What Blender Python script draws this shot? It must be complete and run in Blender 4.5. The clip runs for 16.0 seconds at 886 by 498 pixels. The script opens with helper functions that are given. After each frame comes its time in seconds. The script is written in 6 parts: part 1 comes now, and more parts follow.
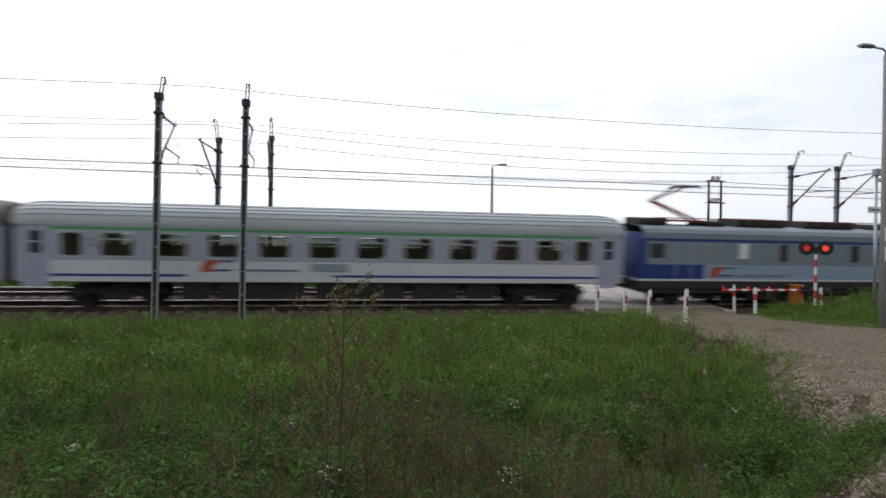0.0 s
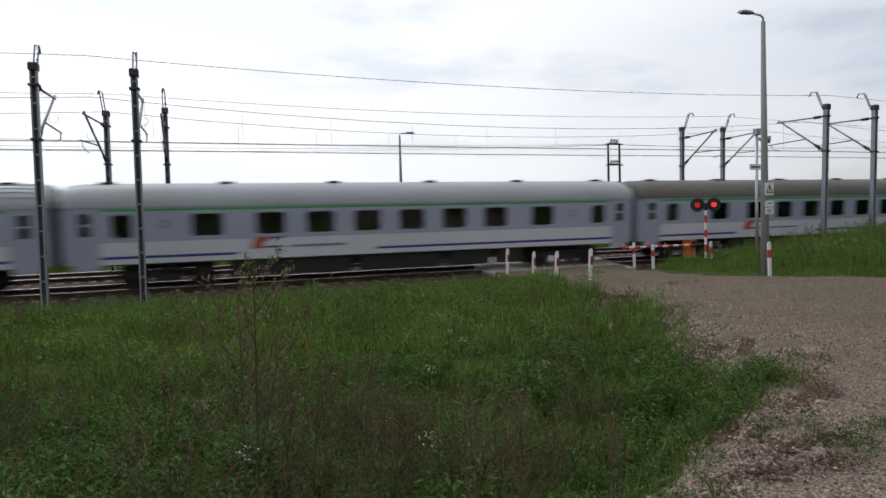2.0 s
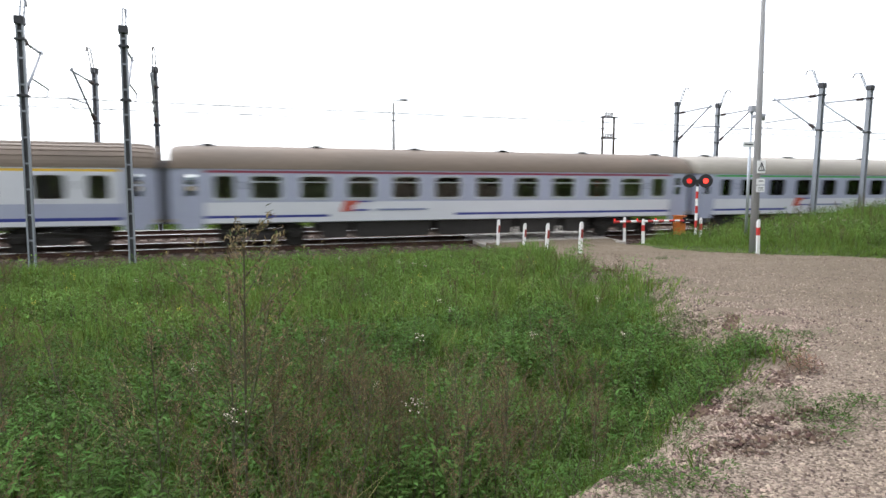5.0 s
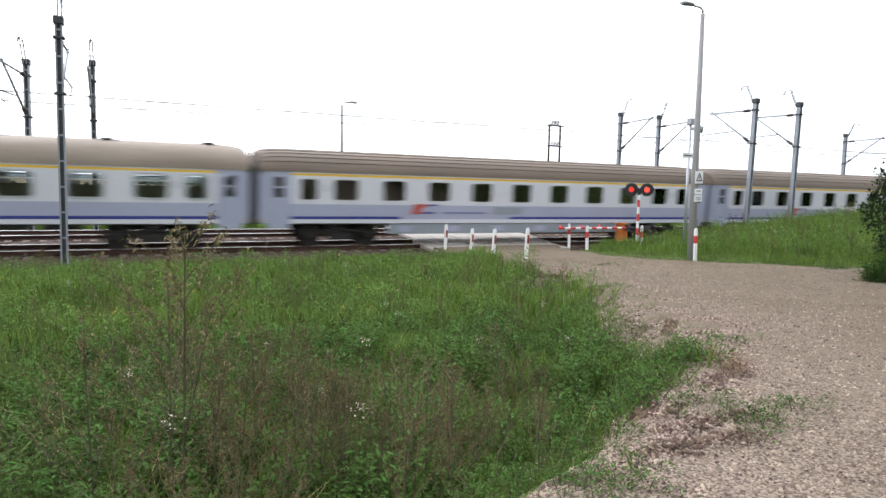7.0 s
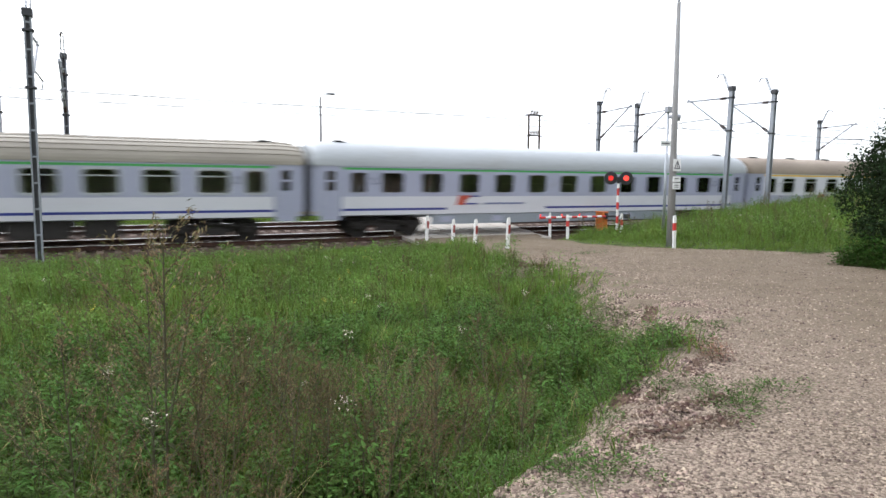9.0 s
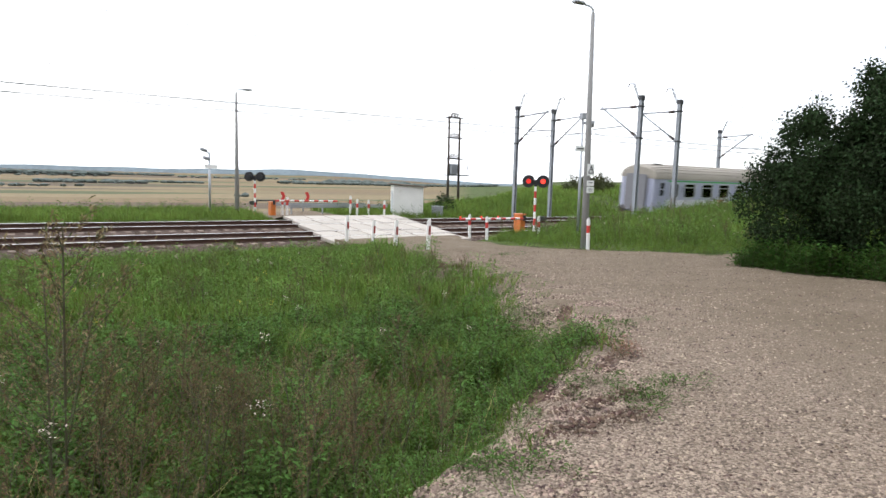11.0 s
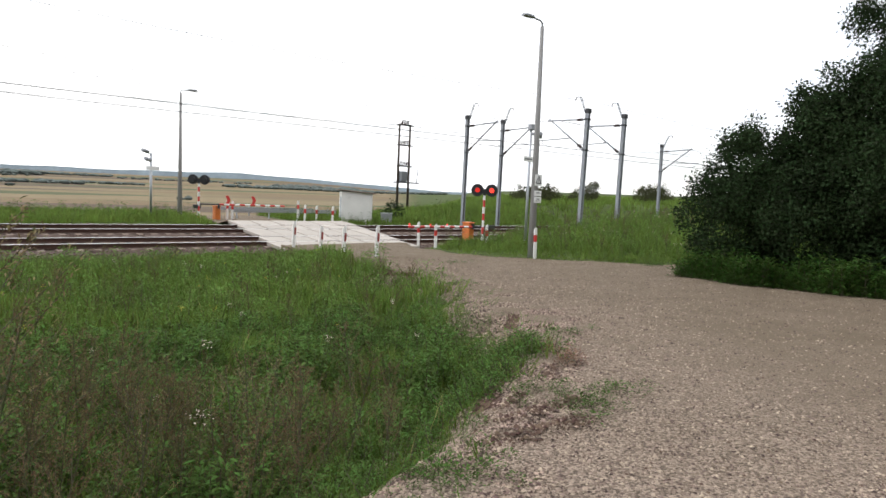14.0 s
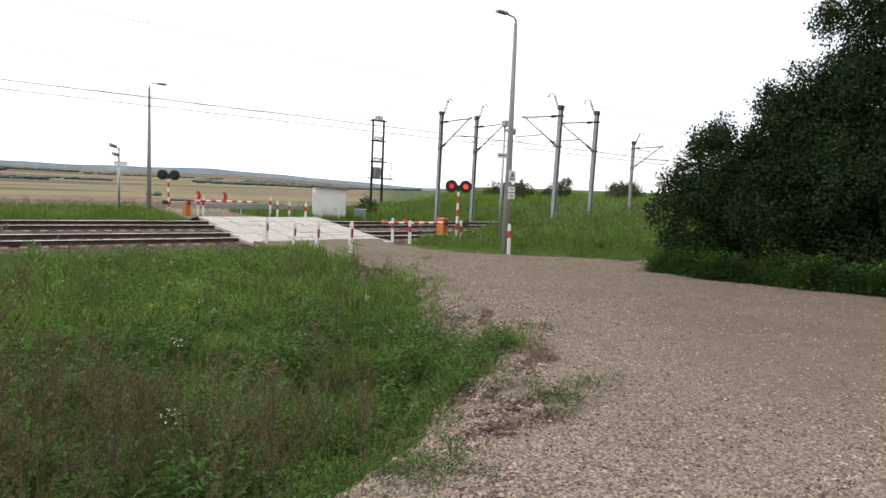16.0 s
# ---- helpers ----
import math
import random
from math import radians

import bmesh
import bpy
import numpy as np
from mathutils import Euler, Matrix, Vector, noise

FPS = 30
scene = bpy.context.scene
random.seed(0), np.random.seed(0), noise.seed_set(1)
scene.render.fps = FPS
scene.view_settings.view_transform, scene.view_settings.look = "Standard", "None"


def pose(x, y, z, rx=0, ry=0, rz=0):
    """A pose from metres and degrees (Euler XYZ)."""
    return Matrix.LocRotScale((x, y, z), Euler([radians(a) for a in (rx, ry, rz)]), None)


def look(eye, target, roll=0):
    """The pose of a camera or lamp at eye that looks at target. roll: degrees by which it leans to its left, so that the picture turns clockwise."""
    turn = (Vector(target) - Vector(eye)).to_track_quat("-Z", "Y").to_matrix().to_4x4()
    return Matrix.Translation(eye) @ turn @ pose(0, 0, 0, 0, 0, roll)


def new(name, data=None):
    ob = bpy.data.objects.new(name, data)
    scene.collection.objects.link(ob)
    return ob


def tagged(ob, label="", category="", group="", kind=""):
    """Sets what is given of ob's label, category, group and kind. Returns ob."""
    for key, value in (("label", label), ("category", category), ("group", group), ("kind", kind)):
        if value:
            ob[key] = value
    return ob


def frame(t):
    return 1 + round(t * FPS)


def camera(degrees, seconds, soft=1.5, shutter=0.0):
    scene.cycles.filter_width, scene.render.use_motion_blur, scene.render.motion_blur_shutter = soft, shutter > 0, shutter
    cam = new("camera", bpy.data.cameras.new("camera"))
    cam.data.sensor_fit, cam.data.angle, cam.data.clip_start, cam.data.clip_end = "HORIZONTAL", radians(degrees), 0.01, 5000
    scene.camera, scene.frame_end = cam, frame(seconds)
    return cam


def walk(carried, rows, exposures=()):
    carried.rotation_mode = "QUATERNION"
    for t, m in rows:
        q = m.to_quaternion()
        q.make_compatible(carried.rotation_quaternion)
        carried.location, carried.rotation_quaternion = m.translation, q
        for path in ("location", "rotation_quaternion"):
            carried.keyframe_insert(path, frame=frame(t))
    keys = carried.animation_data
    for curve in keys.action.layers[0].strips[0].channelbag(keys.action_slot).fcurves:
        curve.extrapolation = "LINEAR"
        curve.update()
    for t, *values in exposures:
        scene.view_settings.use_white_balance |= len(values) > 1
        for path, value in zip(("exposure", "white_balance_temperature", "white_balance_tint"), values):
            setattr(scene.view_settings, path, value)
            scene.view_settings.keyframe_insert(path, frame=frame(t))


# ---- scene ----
# ---- the camera and its walk ----
cam = camera(69.1, 16.0, soft=1.5, shutter=0.5)
EYE = 2.40
PATH = (
    (0.0, 89.99, -0.88, -11.93), (0.5, 89.83, 0.54, -15.06), (1.0, 89.19, 1.11, -18.24), (1.5, 88.36, 1.57, -19.82),
    (2.0, 87.21, 1.50, -19.85), (2.5, 86.41, 1.42, -20.34), (3.0, 85.68, 1.34, -20.52), (5.5, 84.46, -0.74, -21.05),
    (6.0, 84.84, -1.79, -23.08), (6.5, 85.18, -1.98, -24.81), (7.0, 84.90, -1.17, -25.14), (7.5, 84.22, -0.91, -25.03),
    (8.0, 83.97, -1.00, -25.10), (8.5, 83.91, -0.79, -25.77), (9.0, 84.12, -0.40, -26.86), (9.5, 84.27, -0.29, -27.98),
    (10.0, 84.26, -0.49, -30.15), (12.5, 84.56, -1.66, -36.75), (13.0, 84.57, -1.43, -37.15), (13.5, 84.56, -2.24, -37.50),
    (14.0, 85.13, -2.47, -38.36), (14.5, 85.35, -2.68, -39.50), (15.0, 85.30, -2.78, -40.19), (15.5, 85.07, -2.46, -40.65),
    (16.0, 84.88, -2.55, -40.66),
)
EXPOSURES = ((0.0, -0.78, 6200, 10), (0.5, -1.04, 6200, 10), (1.0, -1.14, 6200, 10), (2.0, -0.95, 6200, 10), (2.5, -0.5, 6250, 10), (3.0, -0.22, 6300, 10), (5.5, 0.38, 6150, 10), (10.0, 0.36, 6150, 10), (12.5, -0.04, 6450, 10), (16.0, -0.06, 6450, 10))
walk(cam, [(t, pose(0, 0, EYE, rx, ry, rz)) for t, rx, ry, rz in PATH], EXPOSURES)

# ---- world and sun ----
world = bpy.data.worlds.new("world")
scene.world = world
world.use_nodes = True


def build_world():
    n, l = world.node_tree.nodes, world.node_tree.links
    n.clear()
    out, bg = n.new("ShaderNodeOutputWorld"), n.new("ShaderNodeBackground")
    sky = n.new("ShaderNodeTexSky")
    sky.sky_type, sky.sun_disc = "NISHITA", False
    sky.sun_elevation, sky.sun_rotation = radians(48), radians(SUN_AZ)
    co = n.new("ShaderNodeTexCoord")
    mp = n.new("ShaderNodeMapping")
    mp.inputs["Scale"].default_value = (1.0, 1.0, 3.6)
    n1 = n.new("ShaderNodeTexNoise")
    n1.inputs["Scale"].default_value, n1.inputs["Detail"].default_value = 3.4, 7
    n1.inputs["Roughness"].default_value = 0.55
    ramp = n.new("ShaderNodeValToRGB")
    e = ramp.color_ramp.elements
    e[0].position, e[0].color = 0.36, (0.75, 0.75, 0.75, 1)
    e[1].position, e[1].color = 0.50, (1, 1, 1, 1)
    n2 = n.new("ShaderNodeTexNoise")
    n2.inputs["Scale"].default_value, n2.inputs["Detail"].default_value = 1.3, 4
    shade = n.new("ShaderNodeValToRGB")
    s = shade.color_ramp.elements
    s[0].position, s[0].color = 0.34, (10.0, 10.4, 11.2, 1)
    s[1].position, s[1].color = 0.62, (12.0, 11.9, 11.8, 1)
    mix = n.new("ShaderNodeMix")
    mix.data_type = "RGBA"
    l.new(co.outputs["Generated"], mp.inputs["Vector"])
    l.new(mp.outputs[0], n1.inputs["Vector"])
    l.new(mp.outputs[0], n2.inputs["Vector"])
    l.new(n1.outputs["Fac"], ramp.inputs["Fac"])
    l.new(n2.outputs["Fac"], shade.inputs["Fac"])
    l.new(ramp.outputs["Color"], mix.inputs["Factor"])
    l.new(sky.outputs[0], mix.inputs["A"])
    l.new(shade.outputs["Color"], mix.inputs["B"])
    # the veiled sun brightens the clouds around it
    dot, glow, mul = n.new("ShaderNodeVectorMath"), n.new("ShaderNodeMapRange"), n.new("ShaderNodeVectorMath")
    dot.operation, mul.operation = "DOT_PRODUCT", "SCALE"
    e, a = radians(48), radians(SUN_AZ)
    dot.inputs[1].default_value = (math.sin(a) * math.cos(e), math.cos(a) * math.cos(e), math.sin(e))
    glow.inputs["From Min"].default_value = -0.75
    glow.inputs["To Min"].default_value, glow.inputs["To Max"].default_value = 0.45, 2.1
    l.new(co.outputs["Generated"], dot.inputs[0])
    l.new(dot.outputs["Value"], glow.inputs["Value"])
    l.new(mix.outputs["Result"], mul.inputs[0])
    l.new(glow.outputs[0], mul.inputs["Scale"])
    l.new(mul.outputs[0], bg.inputs["Color"])
    bg.inputs["Strength"].default_value = 0.095
    l.new(bg.outputs[0], out.inputs["Surface"])


SUN_AZ = -25.0  # degrees from +y towards +x
build_world()
sun = new("sun", bpy.data.lights.new("sun", "SUN"))
sun.data.energy, sun.data.angle, sun.data.color = 1.2, radians(14), (1.0, 0.96, 0.9)
sun.matrix_world = look((60 * math.sin(radians(SUN_AZ)), 60 * math.cos(radians(SUN_AZ)), 66), (0, 0, 0))

# ---- materials ----
def material(name, colour, rough=0.6, metal=0.0, vary=0.15, scale=6.0, grain=60.0, bump=0.0, island=0.0, rand=0.0, dirt=None,
             emit=0.0, subsurf=0.0, stretch=(1, 1, 1), spec=0.5):
    """A procedural surface: base colour with variation at two scales, optional dirt colour, bump and per-piece change."""
    m = bpy.data.materials.new(name)
    m.use_nodes = True
    n, l = m.node_tree.nodes, m.node_tree.links
    b = n["Principled BSDF"]
    b.inputs["Roughness"].default_value, b.inputs["Metallic"].default_value = rough, metal
    b.inputs["Specular IOR Level"].default_value = 0.12 if subsurf else spec
    co = n.new("ShaderNodeTexCoord")
    mp = n.new("ShaderNodeMapping")
    mp.inputs["Scale"].default_value = stretch
    l.new(co.outputs["Object"], mp.inputs["Vector"])
    big, fine = n.new("ShaderNodeTexNoise"), n.new("ShaderNodeTexNoise")
    big.inputs["Scale"].default_value, big.inputs["Detail"].default_value = scale, 5
    fine.inputs["Scale"].default_value, fine.inputs["Detail"].default_value = grain, 3
    l.new(mp.outputs[0], big.inputs["Vector"])
    l.new(mp.outputs[0], fine.inputs["Vector"])
    add = n.new("ShaderNodeMath")
    add.operation = "ADD"
    l.new(big.outputs["Fac"], add.inputs[0])
    l.new(fine.outputs["Fac"], add.inputs[1])
    hsv = n.new("ShaderNodeHueSaturation")
    hsv.inputs["Color"].default_value = (*colour, 1)
    rng = n.new("ShaderNodeMapRange")
    rng.inputs["From Min"].default_value, rng.inputs["From Max"].default_value = 0.6, 1.4
    rng.inputs["To Min"].default_value, rng.inputs["To Max"].default_value = 1 - vary, 1 + vary
    l.new(add.outputs[0], rng.inputs["Value"])
    value = rng.outputs[0]
    if island or rand:
        src = n.new("ShaderNodeNewGeometry").outputs["Random Per Island"] if island else n.new("ShaderNodeObjectInfo").outputs["Random"]
        r2 = n.new("ShaderNodeMapRange")
        r2.inputs["To Min"].default_value, r2.inputs["To Max"].default_value = 1 - (island or rand), 1 + (island or rand)
        l.new(src, r2.inputs["Value"])
        mul = n.new("ShaderNodeMath")
        mul.operation = "MULTIPLY"
        l.new(value, mul.inputs[0])
        l.new(r2.outputs[0], mul.inputs[1])
        value = mul.outputs[0]
        r3 = n.new("ShaderNodeMapRange")
        r3.inputs["To Min"].default_value, r3.inputs["To Max"].default_value = 0.5 - 0.03 * (island > 0), 0.5 + 0.02 * (island > 0)
        l.new(src, r3.inputs["Value"])
        l.new(r3.outputs[0], hsv.inputs["Hue"])
    l.new(value, hsv.inputs["Value"])
    col = hsv.outputs[0]
    if dirt:
        dn = n.new("ShaderNodeTexNoise")
        dn.inputs["Scale"].default_value, dn.inputs["Detail"].default_value = scale * 0.7, 8
        dn.inputs["Roughness"].default_value = 0.65
        l.new(mp.outputs[0], dn.inputs["Vector"])
        dr = n.new("ShaderNodeMapRange")
        dr.inputs["From Min"].default_value, dr.inputs["From Max"].default_value = dirt[3], dirt[4]
        l.new(dn.outputs["Fac"], dr.inputs["Value"])
        mx = n.new("ShaderNodeMix")
        mx.data_type = "RGBA"
        l.new(dr.outputs[0], mx.inputs["Factor"])
        l.new(col, mx.inputs["A"])
        mx.inputs["B"].default_value = (*dirt[:3], 1)
        col = mx.outputs["Result"]
    l.new(col, b.inputs["Base Color"])
    if emit:
        b.inputs["Emission Color"].default_value = (*colour, 1)
        b.inputs["Emission Strength"].default_value = emit
    if bump:
        bp = n.new("ShaderNodeBump")
        bp.inputs["Strength"].default_value, bp.inputs["Distance"].default_value = min(1, bump * 10), bump
        l.new(add.outputs[0], bp.inputs["Height"])
        l.new(bp.outputs[0], b.inputs["Normal"])
    if subsurf:  # thin leaves let light through
        tr = n.new("ShaderNodeBsdfTranslucent")
        ms = n.new("ShaderNodeMixShader")
        ms.inputs[0].default_value = subsurf
        l.new(col, tr.inputs["Color"])
        l.new(b.outputs[0], ms.inputs[1])
        l.new(tr.outputs[0], ms.inputs[2])
        l.new(ms.outputs[0], n["Material Output"].inputs["Surface"])
    return m


def glass_material(name, tint):
    m = bpy.data.materials.new(name)
    m.use_nodes = True
    n, l = m.node_tree.nodes, m.node_tree.links
    n.remove(n["Principled BSDF"])
    tr, gl, fr, mx = n.new("ShaderNodeBsdfTransparent"), n.new("ShaderNodeBsdfGlossy"), n.new("ShaderNodeFresnel"), n.new("ShaderNodeMixShader")
    tr.inputs["Color"].default_value = (*tint, 1)
    gl.inputs["Roughness"].default_value = 0.03
    fr.inputs["IOR"].default_value = 1.5
    l.new(fr.outputs[0], mx.inputs[0])
    l.new(tr.outputs[0], mx.inputs[1])
    l.new(gl.outputs[0], mx.inputs[2])
    l.new(mx.outputs[0], n["Material Output"].inputs["Surface"])
    return m


def ground_material():
    """Soil and short grass near, mown and ploughed strips of fields far off."""
    m = bpy.data.materials.new("meadow_and_fields")
    m.use_nodes = True
    n, l = m.node_tree.nodes, m.node_tree.links
    b = n["Principled BSDF"]
    b.inputs["Roughness"].default_value = 0.95
    b.inputs["Specular IOR Level"].default_value = 0.1
    geo = n.new("ShaderNodeNewGeometry")
    sep = n.new("ShaderNodeSeparateXYZ")
    l.new(geo.outputs["Position"], sep.inputs[0])

    def noise_ramp(scale, detail, stops, vec=None):
        t = n.new("ShaderNodeTexNoise")
        t.inputs["Scale"].default_value, t.inputs["Detail"].default_value = scale, detail
        l.new(vec or geo.outputs["Position"], t.inputs["Vector"])
        r = n.new("ShaderNodeValToRGB")
        while len(r.color_ramp.elements) < len(stops):
            r.color_ramp.elements.new(0.5)
        for el, (p, c) in zip(r.color_ramp.elements, stops):
            el.position, el.color = p, (*c, 1)
        l.new(t.outputs["Fac"], r.inputs["Fac"])
        return r.outputs["Color"], t

    near, tn = noise_ramp(3.0, 8, ((0.3, (0.035, 0.040, 0.015)), (0.5, (0.050, 0.075, 0.018)), (0.72, (0.095, 0.110, 0.040))))
    # strips of fields: bands across the valley, slightly turned, uneven in width
    wob = n.new("ShaderNodeTexNoise")
    wob.inputs["Scale"].default_value, wob.inputs["Detail"].default_value = 0.004, 2
    l.new(geo.outputs["Position"], wob.inputs["Vector"])
    mp = n.new("ShaderNodeMapping")
    mp.inputs["Rotation"].default_value = (0, 0, radians(14))
    mp.inputs["Scale"].default_value = (0.0010, 0.0050, 0.0)
    l.new(geo.outputs["Position"], mp.inputs["Vector"])
    vor = n.new("ShaderNodeTexVoronoi")
    vor.inputs["Scale"].default_value = 1.0
    vor.inputs["Randomness"].default_value = 0.9
    l.new(mp.outputs[0], vor.inputs["Vector"])
    pick = n.new("ShaderNodeSeparateColor")
    l.new(vor.outputs["Color"], pick.inputs[0])
    fr = n.new("ShaderNodeValToRGB")
    fr.color_ramp.interpolation = "CONSTANT"
    stops = ((0.0, (0.160, 0.118, 0.068)), (0.22, (0.190, 0.148, 0.088)), (0.4, (0.075, 0.088, 0.042)), (0.52, (0.150, 0.115, 0.070)),
             (0.7, (0.172, 0.138, 0.078)), (0.86, (0.100, 0.074, 0.052)))
    while len(fr.color_ramp.elements) < len(stops):
        fr.color_ramp.elements.new(0.5)
    for el, (p, c) in zip(fr.color_ramp.elements, stops):
        el.position, el.color = p, (*c, 1)
    l.new(pick.outputs[0], fr.inputs["Fac"])
    fine, tf = noise_ramp(0.08, 8, ((0.3, (0.8, 0.8, 0.8)), (0.7, (1.15, 1.15, 1.12))))
    mul = n.new("ShaderNodeMix")
    mul.data_type, mul.blend_type = "RGBA", "MULTIPLY"
    mul.inputs["Factor"].default_value = 1
    l.new(fr.outputs[0], mul.inputs["A"])
    l.new(fine, mul.inputs["B"])
    mask = n.new("ShaderNodeMapRange")
    mask.inputs["From Min"].default_value, mask.inputs["From Max"].default_value = 56, 60
    l.new(sep.outputs["Y"], mask.inputs["Value"])
    # the bank beside the line stays grass
    side = n.new("ShaderNodeMath")
    side.operation = "DIVIDE"
    l.new(sep.outputs["X"], side.inputs[0])
    l.new(sep.outputs["Y"], side.inputs[1])
    m2 = n.new("ShaderNodeMapRange")
    m2.inputs["From Min"].default_value, m2.inputs["From Max"].default_value = 0.74, 0.66
    l.new(side.outputs[0], m2.inputs["Value"])
    both = n.new("ShaderNodeMath")
    both.operation = "MULTIPLY"
    l.new(mask.outputs[0], both.inputs[0])
    l.new(m2.outputs[0], both.inputs[1])
    mx = n.new("ShaderNodeMix")
    mx.data_type = "RGBA"
    l.new(both.outputs[0], mx.inputs["Factor"])
    l.new(near, mx.inputs["A"])
    l.new(mul.outputs["Result"], mx.inputs["B"])
    l.new(mx.outputs["Result"], b.inputs["Base Color"])
    bp = n.new("ShaderNodeBump")
    bp.inputs["Strength"].default_value, bp.inputs["Distance"].default_value = 0.5, 0.05
    l.new(tn.outputs["Fac"], bp.inputs["Height"])
    l.new(bp.outputs[0], b.inputs["Normal"])
    return m


def gravel_material():
    m = bpy.data.materials.new("pinkish_gravel")
    m.use_nodes = True
    n, l = m.node_tree.nodes, m.node_tree.links
    b = n["Principled BSDF"]
    b.inputs["Roughness"].default_value = 0.9
    b.inputs["Specular IOR Level"].default_value = 0.15
    geo = n.new("ShaderNodeNewGeometry")
    vor = n.new("ShaderNodeTexVoronoi")
    vor.inputs["Scale"].default_value = 58
    v2 = n.new("ShaderNodeTexVoronoi")
    v2.inputs["Scale"].default_value = 95
    big = n.new("ShaderNodeTexNoise")
    big.inputs["Scale"].default_value, big.inputs["Detail"].default_value = 0.35, 9
    big.inputs["Roughness"].default_value = 0.6
    for t in (vor, v2, big):
        l.new(geo.outputs["Position"], t.inputs["Vector"])
    sep = n.new("ShaderNodeSeparateColor")
    l.new(vor.outputs["Color"], sep.inputs[0])
    r1 = n.new("ShaderNodeValToRGB")
    e = r1.color_ramp.elements
    e[0].position, e[0].color = 0.0, (0.050, 0.037, 0.028, 1)
    e[1].position, e[1].color = 1.0, (0.50, 0.40, 0.315, 1)
    x = r1.color_ramp.elements.new(0.45)
    x.color = (0.230, 0.177, 0.140, 1)
    l.new(sep.outputs[0], r1.inputs["Fac"])
    r2 = n.new("ShaderNodeValToRGB")
    e = r2.color_ramp.elements
    e[0].position, e[0].color = 0.34, (0.165, 0.122, 0.086, 1)
    e[1].position, e[1].color = 0.66, (0.300, 0.236, 0.182, 1)
    l.new(big.outputs["Fac"], r2.inputs["Fac"])
    mx = n.new("ShaderNodeMix")
    mx.data_type = "RGBA"
    mx.inputs["Factor"].default_value = 0.22
    l.new(r1.outputs[0], mx.inputs["A"])
    l.new(r2.outputs[0], mx.inputs["B"])
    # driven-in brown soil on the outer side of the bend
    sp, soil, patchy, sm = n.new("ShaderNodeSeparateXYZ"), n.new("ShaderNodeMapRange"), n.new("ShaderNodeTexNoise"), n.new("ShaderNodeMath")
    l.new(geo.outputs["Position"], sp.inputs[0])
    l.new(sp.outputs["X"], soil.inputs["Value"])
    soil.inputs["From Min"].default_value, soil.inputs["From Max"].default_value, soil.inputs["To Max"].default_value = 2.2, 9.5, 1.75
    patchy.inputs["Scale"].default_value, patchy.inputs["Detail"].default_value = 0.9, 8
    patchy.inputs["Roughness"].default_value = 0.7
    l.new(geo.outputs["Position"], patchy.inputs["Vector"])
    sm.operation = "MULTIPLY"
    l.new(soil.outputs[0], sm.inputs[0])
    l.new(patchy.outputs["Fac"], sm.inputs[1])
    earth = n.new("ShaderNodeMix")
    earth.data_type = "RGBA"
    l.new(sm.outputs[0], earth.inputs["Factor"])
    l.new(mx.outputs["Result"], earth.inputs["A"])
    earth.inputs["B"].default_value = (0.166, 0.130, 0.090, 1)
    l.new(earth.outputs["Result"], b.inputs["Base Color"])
    add = n.new("ShaderNodeMath")
    add.operation = "ADD"
    l.new(vor.outputs["Distance"], add.inputs[0])
    l.new(v2.outputs["Distance"], add.inputs[1])
    bp = n.new("ShaderNodeBump")
    bp.invert = True
    bp.inputs["Strength"].default_value, bp.inputs["Distance"].default_value = 0.85, 0.02
    l.new(add.outputs[0], bp.inputs["Height"])
    l.new(bp.outputs[0], b.inputs["Normal"])
    return m


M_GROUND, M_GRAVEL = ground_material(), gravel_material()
M_BALLAST = material("rusty_ballast", (0.078, 0.051, 0.039), 0.95, vary=0.5, scale=4, grain=26, bump=0.04)
M_STONE = material("gravel_stone", (0.248, 0.192, 0.152), 0.9, vary=0.3, island=0.75, grain=90, spec=0.2)
M_COARSE = material("washed_gravel_stone", (0.250, 0.180, 0.150), 0.9, vary=0.35, island=0.8, grain=90, spec=0.2)
M_RAIL = material("rusty_rail", (0.066, 0.034, 0.024), 0.75, 0.3, vary=0.3, scale=3, grain=40)
M_RAILTOP = material("polished_rail_head", (0.62, 0.60, 0.58), 0.28, 1.0, vary=0.1)
M_SLEEPER = material("concrete_sleeper", (0.18, 0.134, 0.105), 0.9, vary=0.25, rand=0.15, bump=0.004)
M_SLAB = material("pale_concrete_slab", (0.36, 0.325, 0.285), 0.85, vary=0.15, scale=2, grain=40, rand=0.08, bump=0.003, dirt=(0.30, 0.27, 0.23, 0.55, 0.75))
M_CONC = material("weathered_concrete", (0.27, 0.265, 0.26), 0.85, vary=0.2, scale=2, grain=50, bump=0.003, stretch=(1, 1, 0.3))
M_MAST = material("painted_steel_grey", (0.25, 0.265, 0.29), 0.5, 0.1, vary=0.18, scale=3, grain=40)
M_STEEL = material("galvanised_steel", (0.42, 0.44, 0.47), 0.45, 0.7, vary=0.15)
M_DARKST = material("dark_steel", (0.05, 0.05, 0.055), 0.6, 0.4, vary=0.3)
M_WIRE = material("oxidised_copper_wire", (0.05, 0.05, 0.055), 0.6, 0.5)
M_INSUL = material("brown_porcelain", (0.05, 0.028, 0.023), 0.6)
M_WHITE = material("white_paint", (0.78, 0.77, 0.75), 0.5, vary=0.08, dirt=(0.45, 0.42, 0.37, 0.62, 0.85))
M_RED = material("red_paint", (0.52, 0.035, 0.03), 0.45, vary=0.12)
M_ORANGE = material("orange_paint", (0.55, 0.15, 0.025), 0.5, vary=0.15)
